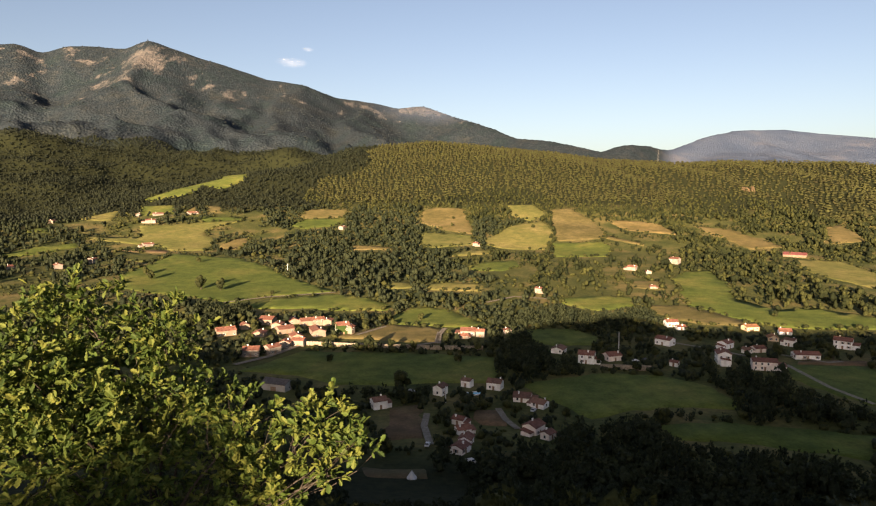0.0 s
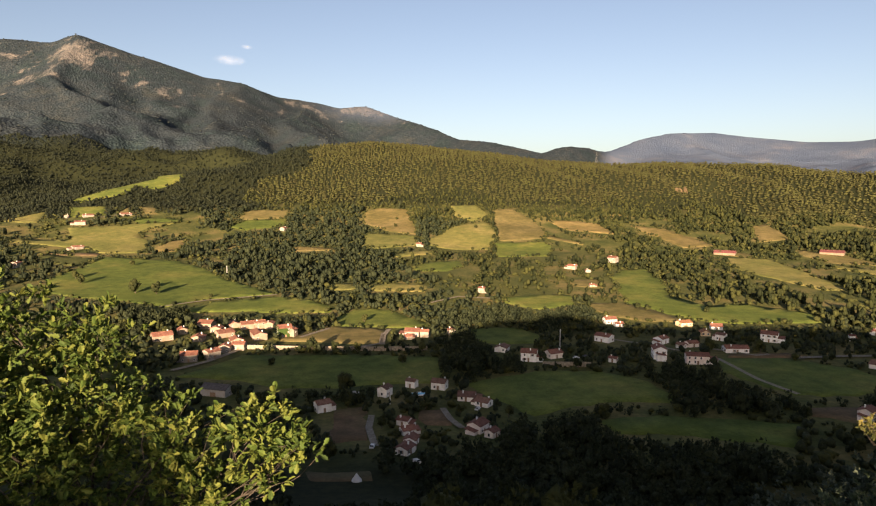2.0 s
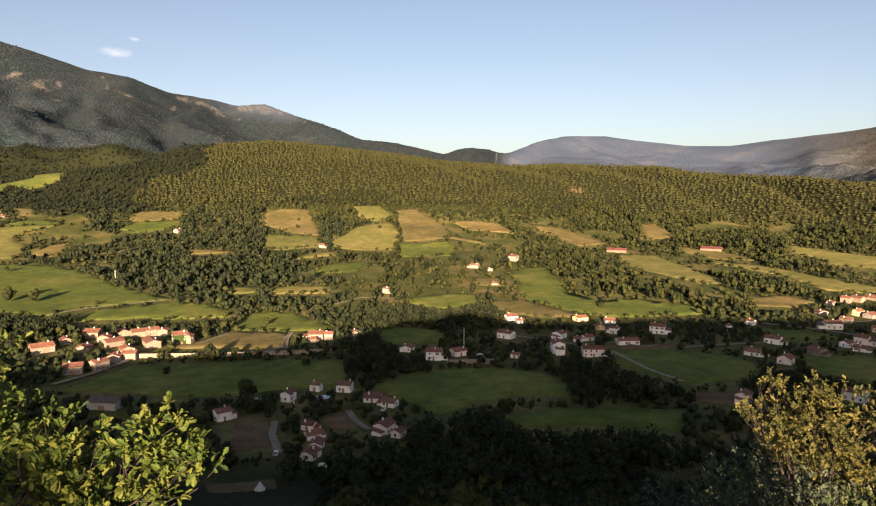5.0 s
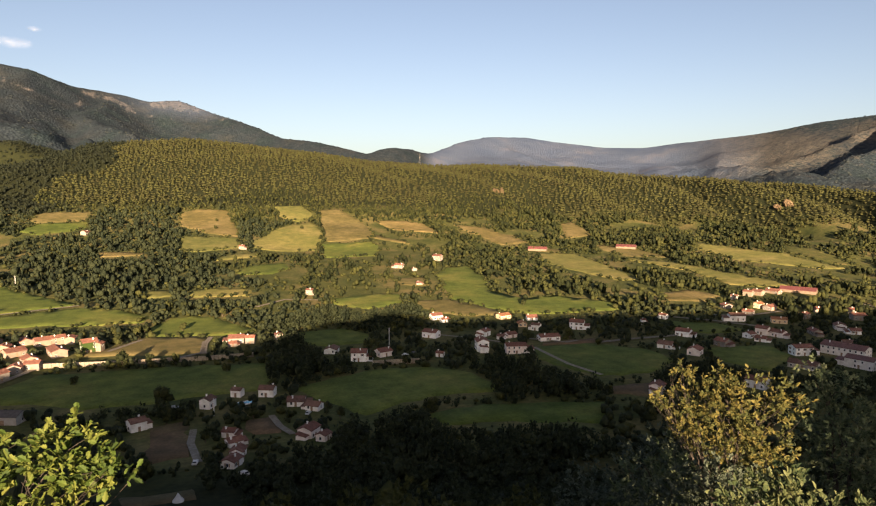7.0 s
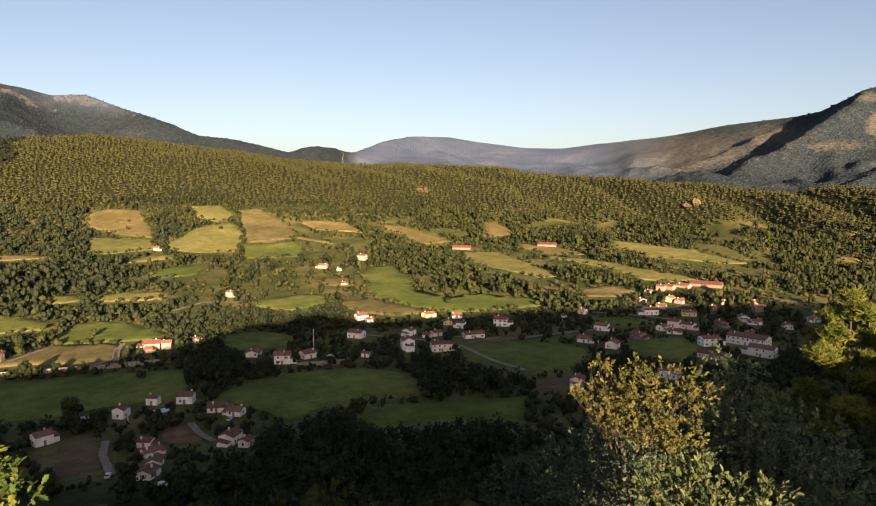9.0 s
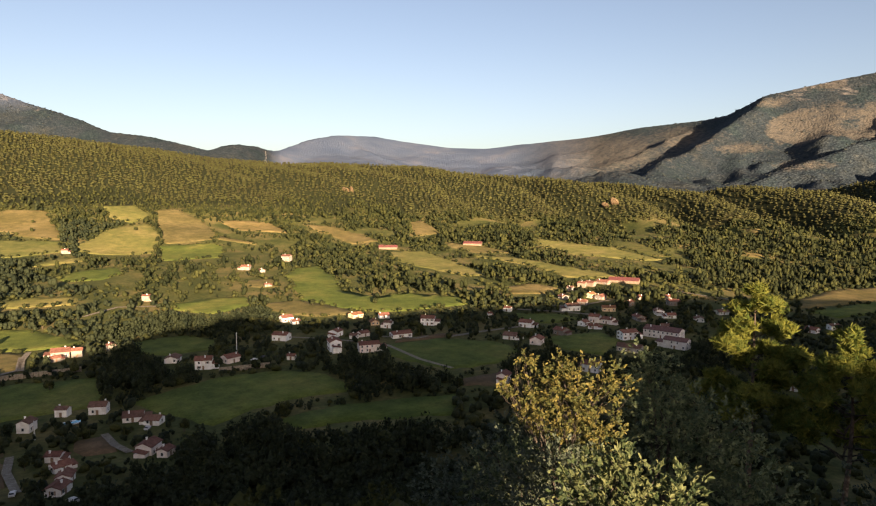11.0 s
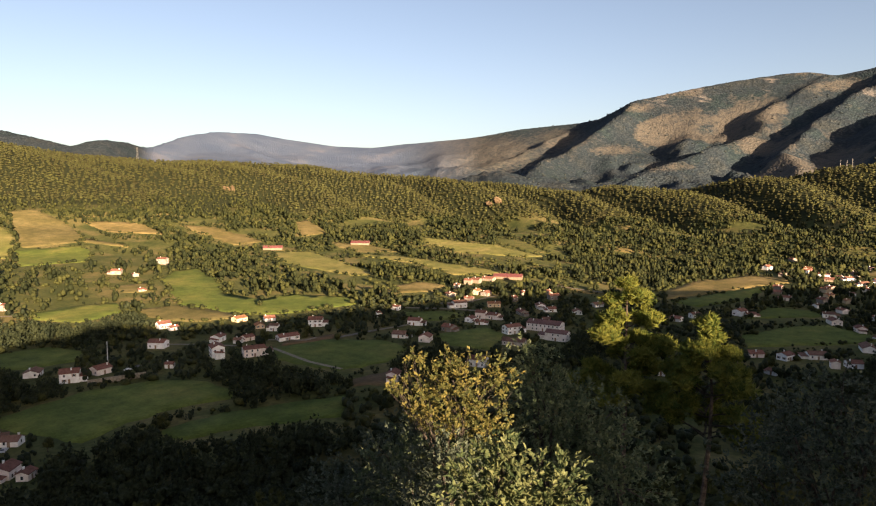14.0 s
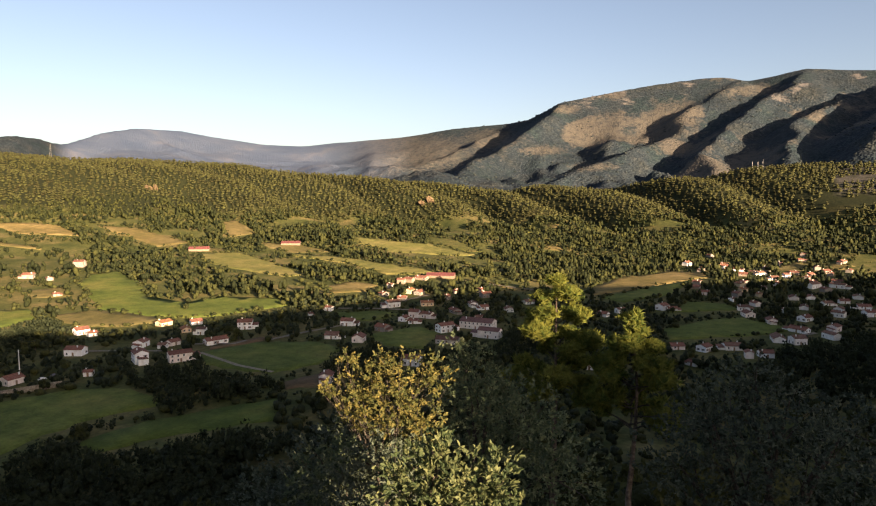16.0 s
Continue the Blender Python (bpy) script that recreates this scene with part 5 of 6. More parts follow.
def house(style, w, dep, tall, far, seed):
    r = random.Random(seed)
    base = new("house")
    tagged(base, WORDS[style], "barn" if style in ("barn", "shed") else "house", "houses of the valley")
    pitch = 0.40 if style in ("shed", "barn") else r.uniform(0.34, 0.46)
    tall = tall * 0.62 if style == "shed" else tall
    rise = pitch * dep / 2
    eave = max(2.4, tall * 0.92 - 0.8 * rise)
    if far:
        eave = max(2.4, eave * 0.85)
    x, y = w / 2, dep / 2
    # body with gable ends
    bm = bmesh.new()
    sect = [(-y, -1.0), (y, -1.0), (y, eave), (0, eave + rise), (-y, eave)]
    ends = [[bm.verts.new((s * x, q, z)) for q, z in sect] for s in (-1, 1)]
    bm.faces.new(ends[0])
    bm.faces.new(list(reversed(ends[1])))
    for k in range(5):
        j = (k + 1) % 5
        bm.faces.new((ends[0][j], ends[0][k], ends[1][k], ends[1][j]))
    bmesh.ops.recalc_face_normals(bm, faces=bm.faces[:])
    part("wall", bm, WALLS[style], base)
    # roof slabs with overhang, ridge capping and eaves
    bm = bmesh.new()
    o, th = 0.45, 0.22
    for s in (-1, 1):
        q = [(0, eave + rise + 0.05), (s * (y + o), eave - pitch * o + 0.05)]
        lo = [bm.verts.new((sx * (x + o * 0.8), a, z)) for sx in (-1, 1) for a, z in q]
        hi = [bm.verts.new((sx * (x + o * 0.8), a, z + th)) for sx in (-1, 1) for a, z in q]
        for f in ((lo[0], lo[1], lo[3], lo[2]), (hi[0], hi[1], hi[3], hi[2]), (lo[0], lo[1], hi[1], hi[0]), (lo[2], lo[3], hi[3], hi[2]), (lo[1], lo[3], hi[3], hi[1])):
            bm.faces.new(f)
    box(bm, -x - 0.35, x + 0.35, -0.14, 0.14, eave + rise + 0.14, eave + rise + 0.38)
    bmesh.ops.recalc_face_normals(bm, faces=bm.faces[:])
    roof = part("roof", bm, ROOFS[ROOF_OF[style]], base)
    if style not in ("shed", "barn"):
        bm = bmesh.new()
        cx, cy = r.uniform(-0.35, 0.35) * w, r.choice((-0.2, 0.2)) * dep
        top = eave + rise + 0.7
        box(bm, cx - 0.3, cx + 0.3, cy - 0.25, cy + 0.25, eave, top)
        box(bm, cx - 0.38, cx + 0.38, cy - 0.33, cy + 0.33, top, top + 0.12)
        part("chimney", bm, WALLS["b"], base)
    # windows, storey by storey, on the four fronts
    storeys = 2 if eave > 4.6 else 1
    if style == "green":
        storeys = 3
    fronts = [(0, -y, 0, w), (x, 0, 90, dep), (-x, 0, -90, dep), (0, y, 180, w)]
    for fx, fy, turn, wide in fronts[:2 if far else 4]:
        n = max(1, int(wide / (4.2 if far else 3.1)))
        if style == "shed":
            n = 0
        elif style == "barn":
            n = max(1, int(wide / 5))
        for k in range(n):
            for st in range(storeys):
                if r.random() < 0.16 or (st == 0 and k == n // 2 and turn == 0):
                    continue
                z = 1.55 + st * min(2.8, (eave - 0.2) / storeys)
                s = (k + 0.5) / n * wide - wide / 2
                a = radians(turn)
                px, py = fx + s * math.cos(a), fy + s * math.sin(a)
                win = new("window", WINDOW)
                win.parent, win.matrix_basis = base, Matrix.LocRotScale((px, py, z), Euler((0, 0, a)), (1, 1, min(1, (eave - 0.4) / storeys / 2.0)))
                pane = new("pane", PANE)
                pane.parent = win
                if style in ("w", "c", "o", "r", "green") and not far and r.random() < 0.7:
                    for side in (-0.8, 0.8):
                        sh = new("shutter", SHUTTERS)
                        sh.parent, sh.location = win, (side, 0, 0)
    bm = bmesh.new()
    big = 1.6 if style in ("shed", "barn") else 0.55
    box(bm, -big, big, -y - 0.05, -y + 0.05, 0, min(2.2, eave - 0.3))
    part("door", bm, SHUTTER, base)
    # some houses have a lower wing or a veranda
    if style in ("w", "p", "b", "s", "r", "big") and r.random() < 0.6:
        s = r.choice((-1, 1))
        ww, wd, wh = w * 0.38, dep * 0.7, eave * 0.55
        bm = bmesh.new()
        box(bm, s * x - 0.02 * s, s * (x + ww), -wd / 2, wd / 2, -1.0, wh)
        bmesh.ops.recalc_face_normals(bm, faces=bm.faces[:])
        part("wing", bm, WALLS[style], base)
        bm = bmesh.new()
        a, b = sorted((s * x, s * (x + ww + 0.3)))
        v = [bm.verts.new(q) for q in ((a, -wd / 2 - 0.3, wh), (b, -wd / 2 - 0.3, wh), (b, wd / 2 + 0.3, wh + 0.9), (a, wd / 2 + 0.3, wh + 0.9))]
        bm.faces.new(v)
        g = bmesh.ops.extrude_face_region(bm, geom=bm.faces[:])
        bmesh.ops.translate(bm, vec=(0, 0, 0.2), verts=[e for e in g["geom"] if isinstance(e, bmesh.types.BMVert)])
        bmesh.ops.recalc_face_normals(bm, faces=bm.faces[:])
        part("wing_roof", bm, ROOFS[ROOF_OF[style]], base)
    return base


for k, (style, x, y, w, dep, tall, turn) in enumerate(HOUSES):
    far = math.hypot(x, y) > 620
    wide, deep, up = (0.96, 0.92, 0.72) if style in ("c", "green", "barn") else (0.84, 0.80, 0.72)
    ob = house(style, w * wide, dep * deep, tall * up, far, 500 + k)
    ob.matrix_basis = pose(x, y, height(x, y), 0, 0, turn)


# ---- the trees round the lookout, leaf by leaf ----
OAK_LEAF = foliage("oak_leaf", (0.014, 0.032, 0.005), (0.050, 0.086, 0.011), (0.150, 0.165, 0.032), 0.22, 0.30, 0.35)
GOLD_LEAF = foliage("turning_oak_leaf", (0.022, 0.033, 0.009), (0.066, 0.074, 0.020), (0.160, 0.132, 0.036), 0.3, 0.3, 0.3)
GREY_LEAF = foliage("downy_oak_leaf", (0.014, 0.029, 0.010), (0.038, 0.060, 0.021), (0.125, 0.138, 0.054), 0.25, 0.3, 0.35)
SILVER_LEAF = foliage("silvery_oak_leaf", (0.024, 0.042, 0.018), (0.066, 0.092, 0.042), (0.160, 0.180, 0.090), 0.4, 0.25, 0.4)
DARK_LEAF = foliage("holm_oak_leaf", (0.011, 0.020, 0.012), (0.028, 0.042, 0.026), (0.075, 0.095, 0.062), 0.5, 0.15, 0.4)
NEEDLE = foliage("pine_needle", (0.016, 0.034, 0.009), (0.058, 0.088, 0.017), (0.150, 0.156, 0.030), 0.5, 0.35, 0.2)
TWIG = speckled("lichened_twig", (0.0234, 0.0195, 0.0156), (0.0507, 0.04134, 0.03276), (0.1014, 0.0858, 0.0702), 0.08)


def lobed_leaf():
    """An oak leaf 1 m long along y, folded along its rib, with rounded lobes."""
    side = [(0.06, 0.08), (0.17, 0.22), (0.11, 0.33), (0.29, 0.50), (0.20, 0.60), (0.26, 0.78), (0.12, 0.93)]
    rib = [(0, 0.0, 0.0), (0, 0.33, -0.03), (0, 0.62, -0.02), (0, 1.0, -0.06)]
    v = [*rib, *[(x, y, 0.30 * x) for x, y in side], *[(-x, y, 0.30 * x) for x, y in side]]
    f = []
    for o, flip in ((4, False), (11, True)):
        tris = [(0, o, 1), (o, o + 1, 1), (o + 1, o + 2, 1), (o + 2, o + 3, 1), (1, o + 3, 2), (o + 3, o + 4, 2), (o + 4, o + 5, 2), (2, o + 5, 3), (o + 5, o + 6, 3)]
        f += [(a, c, b) if flip else (a, b, c) for a, b, c in tris]
    return np.array(v), np.array(f)


def plain_leaf():
    v = [(0, 0, 0), (0.24, 0.35, 0.06), (0.20, 0.75, 0.05), (0, 1, -0.05), (-0.20, 0.75, 0.05), (-0.24, 0.35, 0.06)]
    return np.array(v), np.array([(0, 1, 2), (0, 2, 3), (0, 3, 4), (0, 4, 5)])


def needle_tuft():
    """A brush of pine needles, 1 m long."""
    r = np.random.default_rng(5)
    v, f = [], []
    for k in range(15):
        a, t = r.uniform(0, 6.28), r.uniform(0.15, 1.15)
        way = np.array([math.sin(t) * math.cos(a), math.sin(t) * math.sin(a), math.cos(t)])
        side = np.cross(way, r.normal(size=3))
        side /= np.linalg.norm(side)
        v += [side * 0.085, -side * 0.085, way * r.uniform(0.7, 1.1)]
        f.append((3 * k, 3 * k + 1, 3 * k + 2))
    return np.array(v), np.array(f)


def frames_for(way, spin):
    """Rotation matrices whose y axis lies along each way, spun about it."""
    y = way / np.linalg.norm(way, axis=1, keepdims=True)
    ref = np.where(np.abs(y[:, 2:3]) < 0.95, [[0, 0, 1.0]], [[1.0, 0, 0]])
    x = np.cross(y, ref)
    x /= np.linalg.norm(x, axis=1, keepdims=True)
    z = np.cross(x, y)
    c, s = np.cos(spin)[:, None], np.sin(spin)[:, None]
    x2, z2 = x * c + z * s, z * c - x * s
    return np.stack([x2, y, z2], -1)


def crown_points(lobes, per_area, r, flat=1.0):
    """Twig tips through the lobes of a crown, most of them near its uneven outside: tips, outward ways, lobe of each."""
    tips, ways, which = [], [], []
    for k, (x, y, z, rad) in enumerate(lobes):
        n = int(per_area * rad * rad)
        w = r.normal(size=(n, 3))
        w /= np.linalg.norm(w, axis=1, keepdims=True)
        bumpy = 1 + 0.28 * fbm(w[:, 0] * 2 + x * 9, w[:, 1] * 2 + w[:, 2] * 2.3 + y, 1.0, 3, 61 + k)
        depth = r.uniform(0, 1, n) ** 0.45
        tips.append(np.array([x, y, z]) + w * (rad * bumpy * depth)[:, None] * [1, 1, flat])
        ways.append(w + [0, 0, 0.35])
        which.append(np.full(n, k))
    return np.concatenate(tips), np.concatenate(ways), np.concatenate(which)


def rosettes(tips, ways, leaf, per_tip, size, r, spread=1.1):
    """Leaves round every twig tip: positions and rotations and sizes, one row a leaf."""
    n = len(tips)
    t = np.repeat(tips, per_tip, 0)
    w = np.repeat(ways / np.linalg.norm(ways, axis=1, keepdims=True), per_tip, 0)
    o = r.normal(size=(n * per_tip, 3)) * spread * 0.75
    way = w + o
    pos = t - w * r.uniform(0, 0.9, (n * per_tip, 1)) * size * 1.2 + r.normal(size=t.shape) * size * 0.15
    # blades turn their upper side to the sky and the light
    rot = frames_for(way, r.normal(size=len(way)) * 0.7)
    return pos, rot, size * r.uniform(0.6, 1.25, len(pos))


def leaf_mesh(name, proto, pos, rot, size, tints, mat):
    pv, pf = proto
    v = np.einsum("nij,kj->nki", rot, pv) * size[:, None, None] + pos[:, None]
    f = pf[None] + (np.arange(len(pos)) * len(pv))[:, None, None]
    me = mesh_from(name, v.reshape(-1, 3), f.reshape(-1, 3), [mat])
    me.attributes.new("tint", "FLOAT", "POINT").data.foreach_set("value", np.repeat(tints, len(pv)).astype(np.float32))
    return me


def bend(a, b, r, sag, n=5):
    a, b = np.array(a), np.array(b)
    mid = r.normal(size=3) * sag * np.linalg.norm(b - a)
    return [tuple(a + (b - a) * t + mid * math.sin(math.pi * t) + r.normal(size=3) * 0.012 * (0 < t < 1)) for t in np.linspace(0, 1, n)]


def leafy_tree(name, label, lobes, foot, proto, leaf_size, per_area, per_tip, mat, seed, twigs=10, singles=0, spread=1.1, thick=0.12, flat=1.0, leader=False):
    """A tree with trunk, one limb into every lobe, twigs and thousands of leaves."""
    r = np.random.default_rng(seed)
    fx, fy = foot
    fz = height(fx, fy)
    base = tagged(new(name), label, "tree")
    base.location = (fx, fy, fz)
    off = np.array([fx, fy, fz])
    lobes = [tuple(np.array(q[:3]) - off) + (q[3],) for q in lobes]
    low = min(q[2] for q in lobes)
    heart = np.mean([q[:3] for q in lobes], 0)
    fork = np.array([heart[0] * 0.4, heart[1] * 0.4, max(0.5, low * 0.6)])
    bm = bmesh.new()
    tube(bm, [(0, 0, -0.4), tuple(fork * 0.5 + r.normal(size=3) * 0.05), tuple(fork)], [thick * 1.3, thick, thick * 0.8], 9)
    if leader:
        top = np.array(lobes[0][:3])
        stem = bend(fork, top, r, 0.015, 9)
        tube(bm, stem, np.linspace(thick * 0.8, thick * 0.12, 9), 8)
    part("trunk", bm, BARK, base)
    tips, ways, which = crown_points(lobes, per_area, r, flat)
    for k, q in enumerate(lobes):
        c = np.array(q[:3])
        start = fork
        if leader:
            rise = np.clip((c[2] - 0.3 * math.hypot(*(c[:2] - top[:2])) - 0.1 - fork[2]) / (top[2] - fork[2]), 0.02, 0.98)
            start = fork + (top - fork) * rise
        line = bend(start, c, r, 0.05, 7)
        bm = bmesh.new()
        tube(bm, line, np.linspace(thick * (0.26 if leader else 0.45), thick * 0.10, 7), 7)
        limb = part("branch", bm, TWIG, base)
        own = tips[which == k]
        bm = bmesh.new()
        for j in r.choice(len(own), min(len(own), twigs), False):
            start = np.array(line[int(r.integers(3, 7))])
            tube(bm, bend(start, own[j], r, 0.09, 5), np.linspace(thick * 0.11, thick * 0.025, 5), 4)
        part("twig_spray", bm, TWIG, limb)
        limb.children[0]["kind"] = "stuff"
    pos, rot, size = rosettes(tips, ways, proto, per_tip, leaf_size, r, spread)
    tints = np.repeat(r.uniform(0.0, 0.42, len(tips)), per_tip)
    if singles:
        # the leaves of the outermost spray are objects of their own
        lobe_of = np.repeat(which, per_tip)
        mine = np.nonzero(lobe_of == singles)[0][:290]
        me = leaf_mesh("leaf", proto, np.zeros((1, 3)), np.eye(3)[None], np.ones(1), np.array([0.2]), mat)
        for j in mine:
            ob = new("leaf", me)
            ob.parent = base
            ob.matrix_basis = Matrix.LocRotScale(pos[j], Matrix(rot[j].tolist()).to_quaternion(), Vector((1, 1, 1)) * float(size[j]))
        rest = np.ones(len(pos), bool)
        rest[mine] = False
        pos, rot, size, tints = pos[rest], rot[rest], size[rest], tints[rest]
    ob = new("foliage", leaf_mesh("foliage", proto, pos, rot, size, tints, mat))
    ob.parent = base
    ob["kind"] = "stuff"
    return base


LOBED, PLAIN, TUFT = lobed_leaf(), plain_leaf(), needle_tuft()
OAK_LEFT = [(-2.93, 5.28, 98.61, 0.8), (-3.18, 4.88, 98.58, 0.72), (-2.34, 5.39, 98.77, 0.44), (-2.29, 4.85, 98.06, 0.68), (-1.49, 4.77, 98.23, 0.39),
            (-0.91, 4.71, 98.27, 0.37), (-0.59, 4.63, 98.2, 0.19), (-2.68, 4.42, 98.11, 0.66), (-3.59, 4.57, 98.51, 0.77), (-0.78, 4.51, 97.99, 0.14),
            (-1.47, 4.82, 97.81, 0.42), (-2.06, 5.16, 98.32, 0.45), (-3.03, 5.34, 99.16, 0.27), (-1.18, 4.62, 97.80, 0.34)]
OAK_GREY = [(4.45, 3.82, 97.21, 0.61), (4.72, 3.44, 97.37, 0.34), (4.27, 4.12, 97.35, 0.31), (4.49, 3.86, 97.57, 0.27), (4.42, 3.75, 96.95, 0.48), (4.51, 3.34, 96.92, 0.6)]
OAK_GOLD = [(5.92, 6.5, 97.28, 0.43), (6.16, 5.99, 97.33, 0.5), (5.8, 6.64, 97.75, 0.19), (6.64, 5.86, 97.52, 0.33), (5.53, 6.74, 97.4, 0.19), (6.15, 6.29, 97.66, 0.28), (6.22, 6.2, 96.95, 0.46), (5.84, 6.54, 97.0, 0.30), (6.41, 5.81, 96.88, 0.39)]
OAK_DARK = [(8.68, 6.82, 96.77, 0.69), (8.32, 6.18, 96.32, 0.85), (8.71, 5.58, 96.26, 0.75), (8.23, 4.96, 95.76, 0.99), (8.7, 6.96, 97.14, 0.44), (8.98, 6.32, 96.6, 0.49), (6.04, 6.77, 96.3, 0.59), (5.71, 6.87, 95.97, 0.67), (6.54, 6.59, 96.28, 0.51)]
OAK_EDGE = [(12.95, 3.54, 96.30, 0.85), (12.37, 3.88, 95.67, 0.95), (12.78, 2.76, 96.0, 0.9), (12.1, 2.1, 95.5, 1.0), (12.0, 3.13, 95.1, 0.95),
            (11.9, 4.3, 94.9, 0.95), (13.9, 2.0, 95.6, 0.85), (11.6, 2.4, 94.5, 0.95), (12.2, 1.2, 95.0, 0.9), (11.7, 3.6, 94.1, 0.9), (13.1, 4.3, 95.3, 0.8), (11.2, 1.6, 94.0, 0.9)]
# added dark foliage: the golden oak's shaded lower crown, put into leaf colour
SHADE_UNDER_GOLD = [(5.75, 6.0, 96.52, 0.42), (5.45, 6.3, 96.25, 0.46), (6.05, 5.75, 96.45, 0.42), (5.3, 5.9, 95.95, 0.5), (5.75, 5.6, 96.1, 0.45)]
OAK_LOW = [(6.48, 7.79, 95.71, 0.85), (5.78, 7.47, 95.42, 0.81), (6.08, 9.05, 94.99, 0.62)]


def pine_pads(x, y, top, seed, reach, tiers):
    """Where a pine carries its pads of needles: whorls that widen downwards, uneven and with gaps."""
    r = random.Random(seed)
    pads = [(x, y, top - 0.35, 0.36), (x + 0.12, y - 0.1, top - 0.75, 0.42)]
    for k in range(tiers):
        z = top - 1.1 - 0.52 * k
        wide = min(reach, 0.55 + 0.30 * k)
        turn = r.uniform(0, 6.28)
        for j in range(3 if k < 2 else 4):
            if r.random() < 0.16:
                continue
            a = turn + 6.28 * j / (3 if k < 2 else 4) + r.uniform(-0.4, 0.4)
            q = wide * r.uniform(0.65, 1.1)
            pads.append((x + q * math.cos(a), y + q * math.sin(a), z + r.uniform(-0.15, 0.3), r.uniform(0.40, 0.58)))
            if q > 0.9:
                pads.append((x + 0.55 * q * math.cos(a + 0.3), y + 0.55 * q * math.sin(a + 0.3), z - 0.05, r.uniform(0.26, 0.36)))
    return pads


leafy_tree("oak_tree", "sunlit downy oak with yellow-green lobed leaves", OAK_LEFT, (-2.35, 5.0), LOBED, 0.068, 560, 8, OAK_LEAF, 1, 9, 5, 1.1, 0.045)
leafy_tree("oak_tree", "young oak with pale grey-green leaves in low sun", OAK_GREY, (4.4, 3.9), PLAIN, 0.060, 760, 8, GREY_LEAF, 2, 10, 0, 0.8, 0.05)
leafy_tree("oak_tree", "oak with small turning golden leaves", OAK_GOLD, (6.1, 6.2), PLAIN, 0.050, 780, 8, GOLD_LEAF, 3, 12, 0, 1.1, 0.045)
leafy_tree("oak_tree", "shaded oak with silvery grey-green leaves", OAK_DARK, (8.5, 6.1), PLAIN, 0.070, 420, 8, SILVER_LEAF, 4, 6, 0, 1.1, 0.12)
leafy_tree("oak_tree", "broad dark holm oak in the evening shadow", OAK_EDGE, (12.2, 3.0), PLAIN, 0.075, 250, 8, DARK_LEAF, 5, 6, 0, 1.1, 0.18)
leafy_tree("oak_tree", "added dark foliage standing in for a golden oak's shaded base", SHADE_UNDER_GOLD, (5.6, 6.0), PLAIN, 0.055, 620, 8, DARK_LEAF, 11, 5, 0, 1.1, 0.04)
leafy_tree("oak_tree", "low dark oak scrub on the shaded slope", OAK_LOW, (6.2, 8.0), PLAIN, 0.070, 380, 8, DARK_LEAF, 6, 6, 0, 1.1, 0.08)
leafy_tree("pine_tree", "slender pine with its crown in the last sun", pine_pads(18.5, 10.9, 97.5, 3, 1.5, 6), (18.5, 10.9), TUFT, 0.22, 430, 3, NEEDLE, 7, 5, 0, 0.7, 0.12, 0.6, True)
leafy_tree("pine_tree", "bushy pine with sunlit top beside another pine", pine_pads(17.8, 7.95, 96.75, 8, 1.45, 5), (17.8, 7.95), TUFT, 0.21, 430, 3, NEEDLE, 8, 5, 0, 0.7, 0.11, 0.6, True)


# ---- small things of the valley ----
def stone_wall(line, tall, thick):
    """A retaining wall of rough courses that follows the ground."""
    bm = bmesh.new()
    for (x0, y0), (x1, y1) in zip(line, line[1:]):
        L = math.hypot(x1 - x0, y1 - y0)
        nx, ny = -(y1 - y0) / L, (x1 - x0) / L
        n = max(1, int(L / 2.2))
        for k in range(n):
            for c in range(3):
                a, b = (k + 0.03) / n, (k + 0.97) / n
                jut = random.uniform(0, 0.12)
                q = [(x0 + (x1 - x0) * t + nx * (s * thick / 2 + jut), y0 + (y1 - y0) * t + ny * (s * thick / 2 + jut)) for t in (a, b) for s in (-1, 1)]
                z = height(q[0][0], q[0][1]) - 0.3
                lo, hi = z + c * tall / 3 + 0.03, z + (c + 1) * tall / 3
                v = [bm.verts.new((*q[i], h)) for h in (lo, hi) for i in (0, 1, 3, 2)]
                for f in ((0, 1, 2, 3), (4, 5, 6, 7), (0, 1, 5, 4), (1, 2, 6, 5), (2, 3, 7, 6), (3, 0, 4, 7)):
                    bm.faces.new([v[i] for i in f])
    bmesh.ops.recalc_face_normals(bm, faces=bm.faces[:])
    return tagged(part("stone_wall", bm, STONE, None), "long pale stone retaining wall below the village", "wall", kind="structure")


stone_wall([(-87, 424), (-52, 418), (-1, 412), (29, 411)], 3.0, 0.8)
stone_wall([(93, 366), (121, 362)], 3.2, 0.8)

TENT = plaster("white_canvas", (0.62, 0.61, 0.60))
WATER = material("pool_water", 0.05, 0.5)[0]
WATER.node_tree.nodes["Principled BSDF"].inputs["Base Color"].default_value = (0.06, 0.32, 0.42, 1)
STEEL = speckled("galvanised_steel", (0.16, 0.16, 0.16), (0.23, 0.23, 0.22), (0.30, 0.29, 0.28), 0.6, 0.5)
